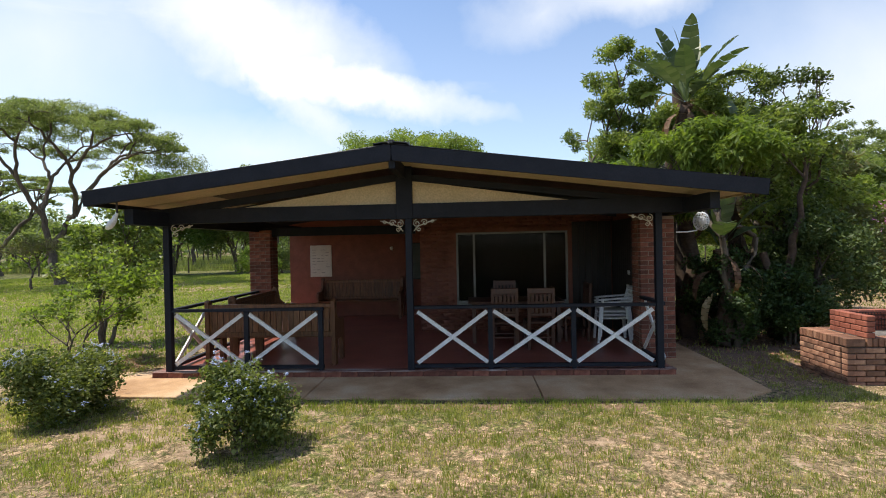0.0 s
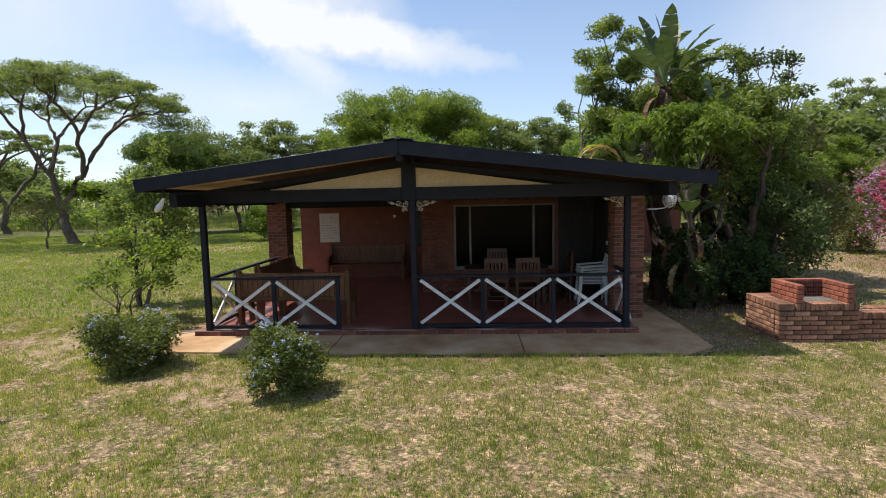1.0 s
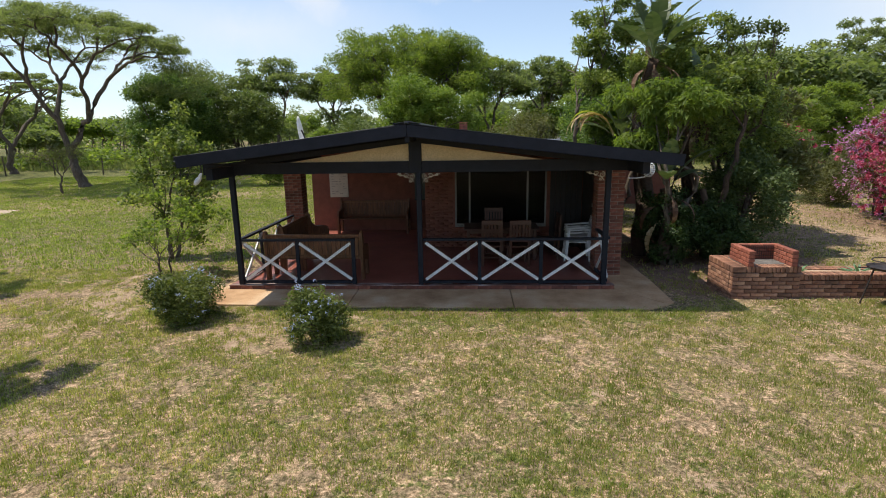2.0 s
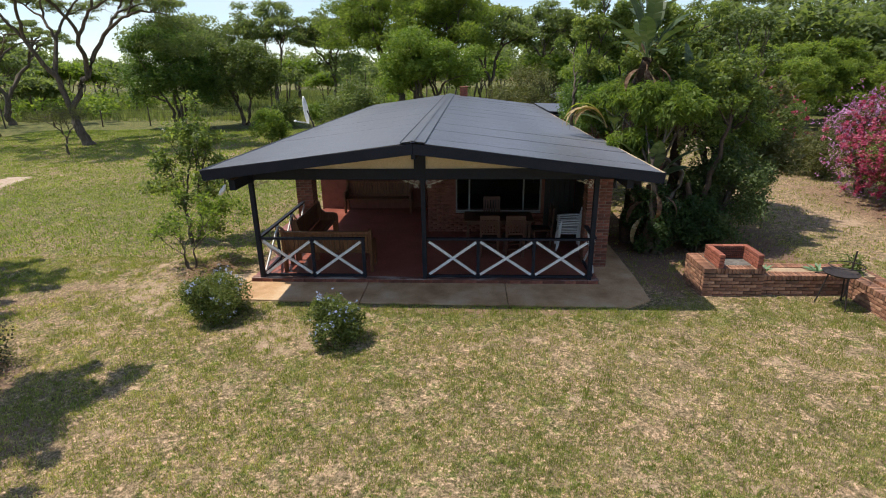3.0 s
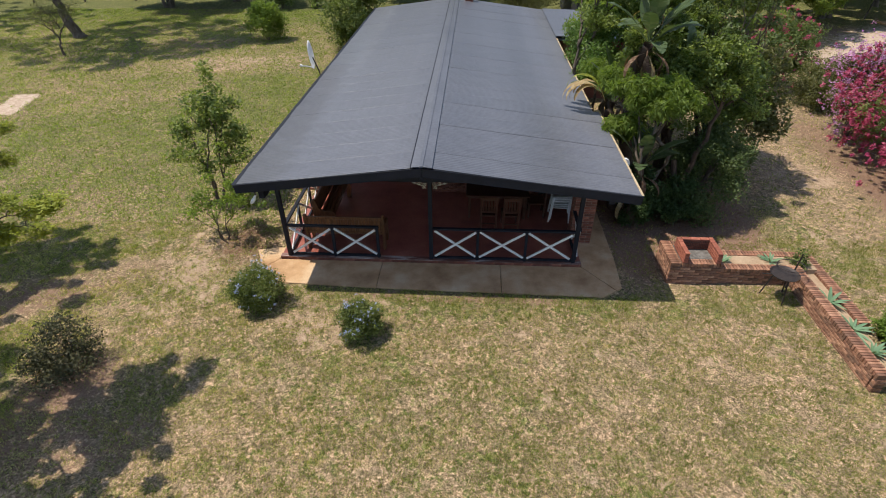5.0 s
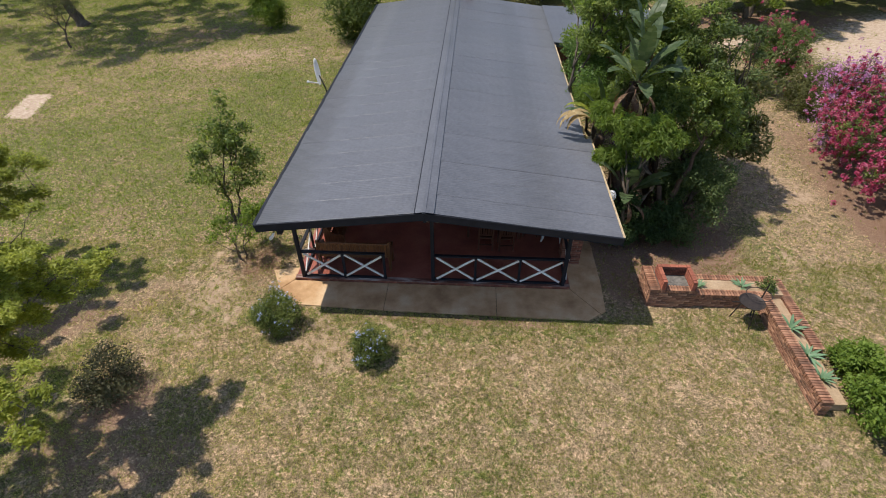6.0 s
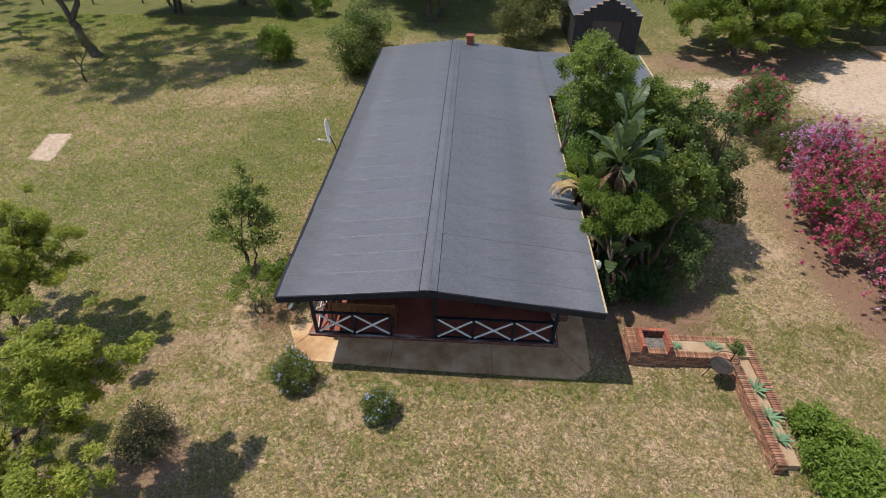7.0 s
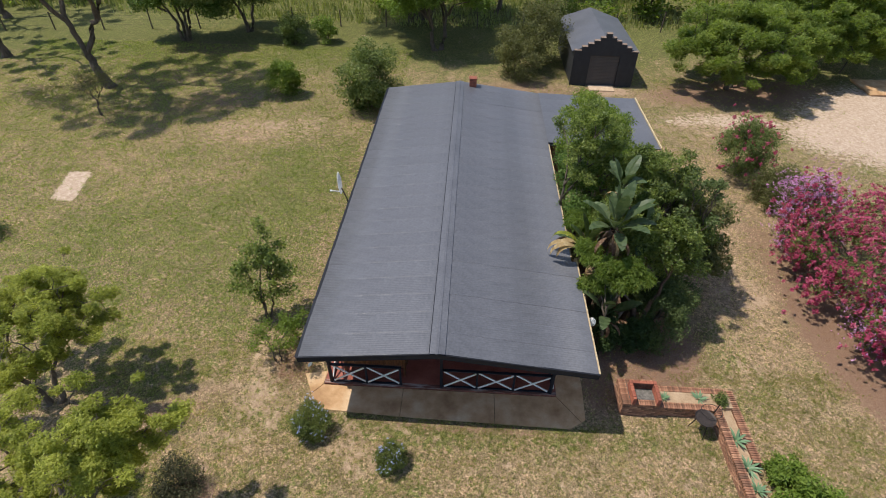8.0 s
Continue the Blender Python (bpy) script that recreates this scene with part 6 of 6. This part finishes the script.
tree("feathery_tree", "light green feathery tree on a crooked trunk with dead twigs", (-10.1, 2.7, GZ), (0.7, 0.0, 1.7), fe2, 80000, (0.075, 0.036), L_feather, 0.09, 0.045, None, 72, 1, 1, "tree", 1.3, "near lawn trees", 0.55, 0, 6, 5, True)

# ---- shed ----
shed = thing("shed", "black shed with a stepped gable and roller door", "shed", (8.85, 32.0, GZ))
steps = [(-2.25, 2.35), (-1.75, 2.6), (-1.35, 2.8), (-0.95, 3.0), (-0.55, 3.2), (-0.2, 3.45)]
rise = [(-1.05, 2.05), (-1.05, 0.0), (-2.25, 0.0), steps[0]]
for (x, z), (_, zb) in zip(steps[1:], steps):
    rise += [(x, zb), (x, z)]
outline = rise + [(-x, z) for x, z in reversed(rise)]
bm = bmesh.new()
near_ = [bm.verts.new((x, 0, z)) for x, z in outline]
far_ = [bm.verts.new((x, 0.25, z)) for x, z in outline]
bm.faces.new(near_), bm.faces.new(far_[::-1])
for i in range(len(outline)):
    j = (i + 1) % len(outline)
    bm.faces.new((near_[i], far_[i], far_[j], near_[j]))
bmesh.ops.recalc_face_normals(bm, faces=bm.faces)
part("gable_wall", bm, M_shed, shed)
for (x, z), x2 in zip(steps, [s[0] for s in steps[1:]] + [0.0]):
    for s in (-1, 1):
        a, b = sorted((s * x, s * x2))
        part("coping", boxes((a, -0.03, z + 0.002, b, 0.28, z + 0.027)), M_mortar_pale, shed, "pale coping on a step")
part("side_wall", boxes((-2.2, 0.25, 0, -2.0, 7.4, 2.2), (2.0, 0.25, 0, 2.2, 7.4, 2.2), (-2.0, 7.2, 0, 2.0, 7.4, 2.2)), M_shed, shed)
door = part("roller_door", boxes((-1.05, 0.12, 0.0, 1.05, 0.14, 2.05)), M_shed_door, shed, "grey ribbed roller door")
slat = finish("slat", boxes((-1.04, 0.10, 0.0, 1.04, 0.12, 0.09), bevel=0.008), M_shed_door)
for k in range(20):
    part("slat", slat, None, door).location.z = 0.02 + k * 0.1
for s in (-1, 1):
    part("roof", bars(((0, 3.85, 3.0), (s * 2.4, 3.85, 2.25), 7.4, 0.05), bevel=0), M_roof, shed)
part("step", boxes((-0.9, -0.9, 0, 0.9, -0.02, 0.08), bevel=0.01), M_sand, shed)
shed.scale = (0.92, 1.0, 1.0)

# low concrete slab and leaning posts by the drive
kerb = thing("concrete_slab", "grey concrete slab beside the sandy drive", "slab", (27.6, 33.0, GZ))
part("slab", boxes((-0.9, -1.2, 0, 2.2, 1.4, 0.12), bevel=0.02), M_path, kerb)
for x, y in ((-1.0, 2.6), (0.1, -1.5)):
    pole = thing("pole", "thin dark leaning pole beside the slab", "pole", (27.6 + x, 33.0 + y, GZ))
    part("shaft", tubes("shaft", [([(0, 0, 0), (0.35, 0.1, 1.9)], [0.04, 0.035])], M_iron, 6), None, pole)

# wire fence
fence = thing("wire_fence", "wire fence on dark timber posts at the lawn's end", "fence", (0, 0, GZ))
fx = [(-62 + 3.9 * k, 36.5 + 0.13 * (3.9 * k) * (1 if k < 13 else 0) + (6.6 if k >= 13 else 0) + (k - 13) * 0.12 * (k >= 13)) for k in range(30)]
for k, (x, y) in enumerate(fx):
    h = 1.5 + 0.15 * math.sin(k * 2.3)
    part("fence_post", tubes("fence_post", [([(x, y, -0.1), (x + 0.06 * math.sin(k), y, h)], [0.06, 0.05])], M_bark, 7), None, fence)
for z in (0.4, 0.75, 1.1, 1.35):
    part("wire", tubes("wire", [([(x, y - 0.05, z) for x, y in fx], [0.006] * len(fx))], M_iron, 4), None, fence)

# woodland beyond the fence
def wood_tree(k):
    h = (7.5, 6.2, 8.6, 5.0)[k]
    w = (3.8, 3.2, 4.6, 3.0)[k]
    cl = scatter_clumps(24, (0, 0, h * 0.68), (w, w, h * 0.26), 1.25, 0.5, 80 + k, 0.55, -0.45)
    return tree("woodland_tree", "grey-green savanna tree in the woodland", (0, 0, GZ), (0, 0, h * 0.26), cl, 2900, (0.50, 0.29), L_far if k != 1 else L_dome, 0.16, 0.09, None, 80 + k, 1 + k % 2, 2, "tree", 0.8, "woodland beyond the fence", 0.45, 0, 0, 4, True)


woods = [wood_tree(k) for k in range(4)]
r_ = np.random.default_rng(9)
spots = []
while len(spots) < 84:
    y = 46 + 130 * r_.uniform() ** 1.6
    x = r_.uniform(-1.15, 1.15) * (y + 8)
    if abs(x - 9) < 4 and y < 52 or (-48 < x < -2 and y < 57):
        continue
    if all((x - a) ** 2 + (y - b) ** 2 > 9 for a, b in spots):
        spots.append((x, y))
for k, (x, y) in enumerate(spots):
    m = pose(x, y, GZ, 0, 0, r_.uniform(0, 360)) @ Matrix.Scale(r_.uniform(0.8, 1.25), 4)
    if k < 4:
        woods[k].matrix_basis = m
    else:
        copy_thing(woods[k % 4], m)

# right-hand woodland edge nearer the drive
for k, (x, y, s) in enumerate(((30, 40, 0.9), (35, 34, 0.85), (27, 44, 1.0), (38, 41, 1.0), (33, 47, 1.1), (42, 32, 0.9), (24, 48, 0.9), (16, 49, 0.9), (47, 37, 1.0), (-46, 34, 0.8), (-50, 40, 1.0), (-44, 50, 0.9))):
    copy_thing(woods[k % 4], pose(x, y, GZ, 0, 0, k * 67) @ Matrix.Scale(s, 4))


# close woodland canopy behind the nearer trees, too thick to count
r_ = np.random.default_rng(29)
crowns, stems_ = [], []
while len(crowns) < 620:
    y = 58 + 75 * r_.uniform()
    x = r_.uniform(-1.1, 1.1) * (y + 6)
    h = r_.uniform(4.5, 8.5)
    stems_.append(bend((x, y, GZ - 0.1), (x + r_.normal(0, 0.5), y, h * 0.75), 0.13, 0.05, 0.05, 5, len(crowns)))
    for _ in range(4):
        s = r_.uniform(1.0, 1.9)
        crowns.append((x + r_.normal(0, 1.5), y + r_.normal(0, 1.2), h * r_.uniform(0.55, 1.0), s, s, s * 0.6))
canopy = tagged(new("woodland"), "dense grey-green savanna woodland beyond the veld", "woodland", kind="stuff")
part("canopy", leaf_mesh("canopy", in_clumps(crowns, 46000, 29, 0.5), 0.62, 0.32, L_far, 0.8, 29, 0.0, True), None, canopy)
part("trunks", tubes("trunks", stems_, M_bark, 5), None, canopy)
r_ = np.random.default_rng(30)
low_ = []
while len(low_) < 150:
    y = 46 + 16 * r_.uniform()
    x = r_.uniform(-1.0, 1.0) * (y + 6)
    if lattice_noise(np.array([x]), np.array([y]), 9, 31)[0] > 0.45 and not (-34 < x < -10):
        s = r_.uniform(0.7, 1.5)
        low_.append((x, y, GZ + s * 0.8, s, s, s * r_.uniform(0.8, 1.3)))
tagged(new("thicket", leaf_mesh("thicket", in_clumps(low_, 15000, 30, 0.5), 0.42, 0.24, L_thorn, 0.6, 30, 0.0, True)), "green bushes in the veld beyond the fence", "thicket", kind="stuff")


# far belt of thicket that closes the view
r_ = np.random.default_rng(19)
n_ = 26000
far_x = r_.uniform(-420, 420, n_)
far_y = 190 + 50 * r_.uniform(0, 1, n_)
top_ = 5 + 4.5 * lattice_noise(far_x, far_y * 0.3, 14, 20)
far_z = GZ + top_ * r_.uniform(0, 1, n_) ** 0.7
tagged(new("far_thicket", leaf_mesh("far_thicket", np.stack([far_x, far_y, far_z], 1), 2.6, 1.5, L_far, 0.5, 21, 0.0, True)), "grey-green far woodland on the horizon", "woodland", kind="stuff")


# ---- grass ----
def blades(name, label, tufts, each, area, h, w, mat, seed, keep, spread=0.045):
    """Tufts of a few blades; the grass thins out where soil and litter show."""
    r = np.random.default_rng(seed)
    x = r.uniform(area[0], area[1], tufts)
    y = r.uniform(area[2], area[3], tufts)
    ok = keep(x, y, r)
    size = np.repeat(r.uniform(0.5, 1.3, tufts)[ok], each)
    x = np.repeat(x[ok], each) + r.normal(0, spread, ok.sum() * each)
    y = np.repeat(y[ok], each) + r.normal(0, spread, ok.sum() * each)
    m = len(x)
    z = lawn_height(x, y) - 0.004
    hh = h * size * r.uniform(0.5, 1.2, m)
    a = r.uniform(0, 2 * np.pi, m)
    lean = r.uniform(0.05, 0.5, m) * hh
    b = r.uniform(0, 2 * np.pi, m)
    p = np.stack([x, y, z], 1)
    s = np.stack([np.cos(a), np.sin(a), 0 * a], 1) * (w * r.uniform(0.6, 1.3, m))[:, None]
    tip = p + np.stack([np.cos(b) * lean, np.sin(b) * lean, hh], 1)
    v = np.stack([p - s / 2, p + s / 2, tip], 1).reshape(-1, 3)
    me = mesh_np(name, v, np.arange(3 * m).reshape(m, 3), mat)
    return tagged(new(name, me), label, "grass", "", "stuff")


def on_lawn(x, y, r):
    g, s, l, q = cover(x, y)
    gap = 0.6 * lattice_noise(x, y, 0.33, 17) + 0.4 * lattice_noise(x, y, 0.14, 18)
    ok = r.uniform(0, 1, len(x)) < np.clip(0.46 + 1.0 * g - 0.7 * s - 0.9 * l - q, 0.05, 1) * np.clip((gap - 0.33) * 9, 0.10, 1.3)
    ok &= ~((x > -4.6) & (x < 4.15) & (y > 5.95) & (y < 25))
    ok &= ~((x > 5.0) & (x < 9.0) & (y > 6.4) & (y < 7.65)) & ~((x > 7.85) & (x < 9.0) & (y > 3.4) & (y < 7.5))
    return ok & ~((x > 3.5) & (x < 9) & (y > 18) & (y < 24.5))


def on_green(x, y, r):
    g, s, l, q = cover(x, y)
    return on_lawn(x, y, r) | ((r.uniform(0, 1, len(x)) < np.clip(0.55 + 0.6 * g - 1.0 * s - 0.9 * l - q, 0.0, 1)) & (x < -4.7))


blades("lawn_grass", "short patchy lawn grass, green with dry straw", 150000, 5, (-12, 13, -1.5, 8.5), 0.056, 0.0095, L_blade, 91, on_lawn, 0.028)
blades("lawn_grass", "larger green tufts in the lawn", 9000, 16, (-12, 13, -1.5, 8.5), 0.066, 0.009, L_green, 97, lambda x, y, r: on_lawn(x, y, r) & (lattice_noise(x, y, 0.8, 15) > 0.55), 0.05)
blades("lawn_grass", "short green lawn beside the house", 72000, 4, (-34, -4.5, 8.5, 38), 0.075, 0.026, L_green, 92, on_green, 0.06)
blades("lawn_grass", "dry lawn grass between house and flowering bushes", 26000, 4, (4, 24, 7.6, 34), 0.075, 0.025, L_blade, 98, on_lawn, 0.06)
blades("veld_grass", "tall pale veld grass beyond the fence", 34000, 4, (-75, 60, 43, 110), 0.75, 0.10, L_tall, 93, lambda x, y, r: (y > 43.5 + 0.05 * np.abs(x)) & (lattice_noise(x, y, 5, 14) > 0.3), 0.25)

blades("lawn_grass", "taller green grass along the path edge", 420, 10, (-3.4, 4.3, 5.45, 5.90), 0.07, 0.010, L_green, 99, lambda x, y, r: r.uniform(0, 1, len(x)) < 0.35 + 0.6 * lattice_noise(x, y, 0.5, 16), 0.04)

# fallen leaves
def litter(name, label, n, cx, cy, rx, ry, size, mat, seed):
    r = np.random.default_rng(seed)
    x, y = cx + rx * r.normal(0, 0.5, n), cy + ry * r.normal(0, 0.5, n)
    ok = ~((x > -4.2) & (x < 3.3) & (y > 6.9))
    x, y = x[ok], y[ok]
    pts = np.stack([x, y, lawn_height(x, y) + 0.012], 1)
    return tagged(new(name, leaf_mesh(name, pts, size, size * 0.5, mat, 4.0, seed)), label, "leaves", kind="stuff")


litter("fallen_leaves", "dry brown leaves fallen beside the path", 900, -5.4, 7.7, 0.9, 1.0, 0.06, L_litter, 94)
litter("fallen_leaves", "dry leaves and petals under the flowering bushes", 2500, 13.8, 12, 1.8, 6, 0.06, L_litter, 95)
litter("fallen_leaves", "dry leaves under the garden trees", 1800, 6.3, 9.4, 2.2, 2.2, 0.08, L_litter, 96)
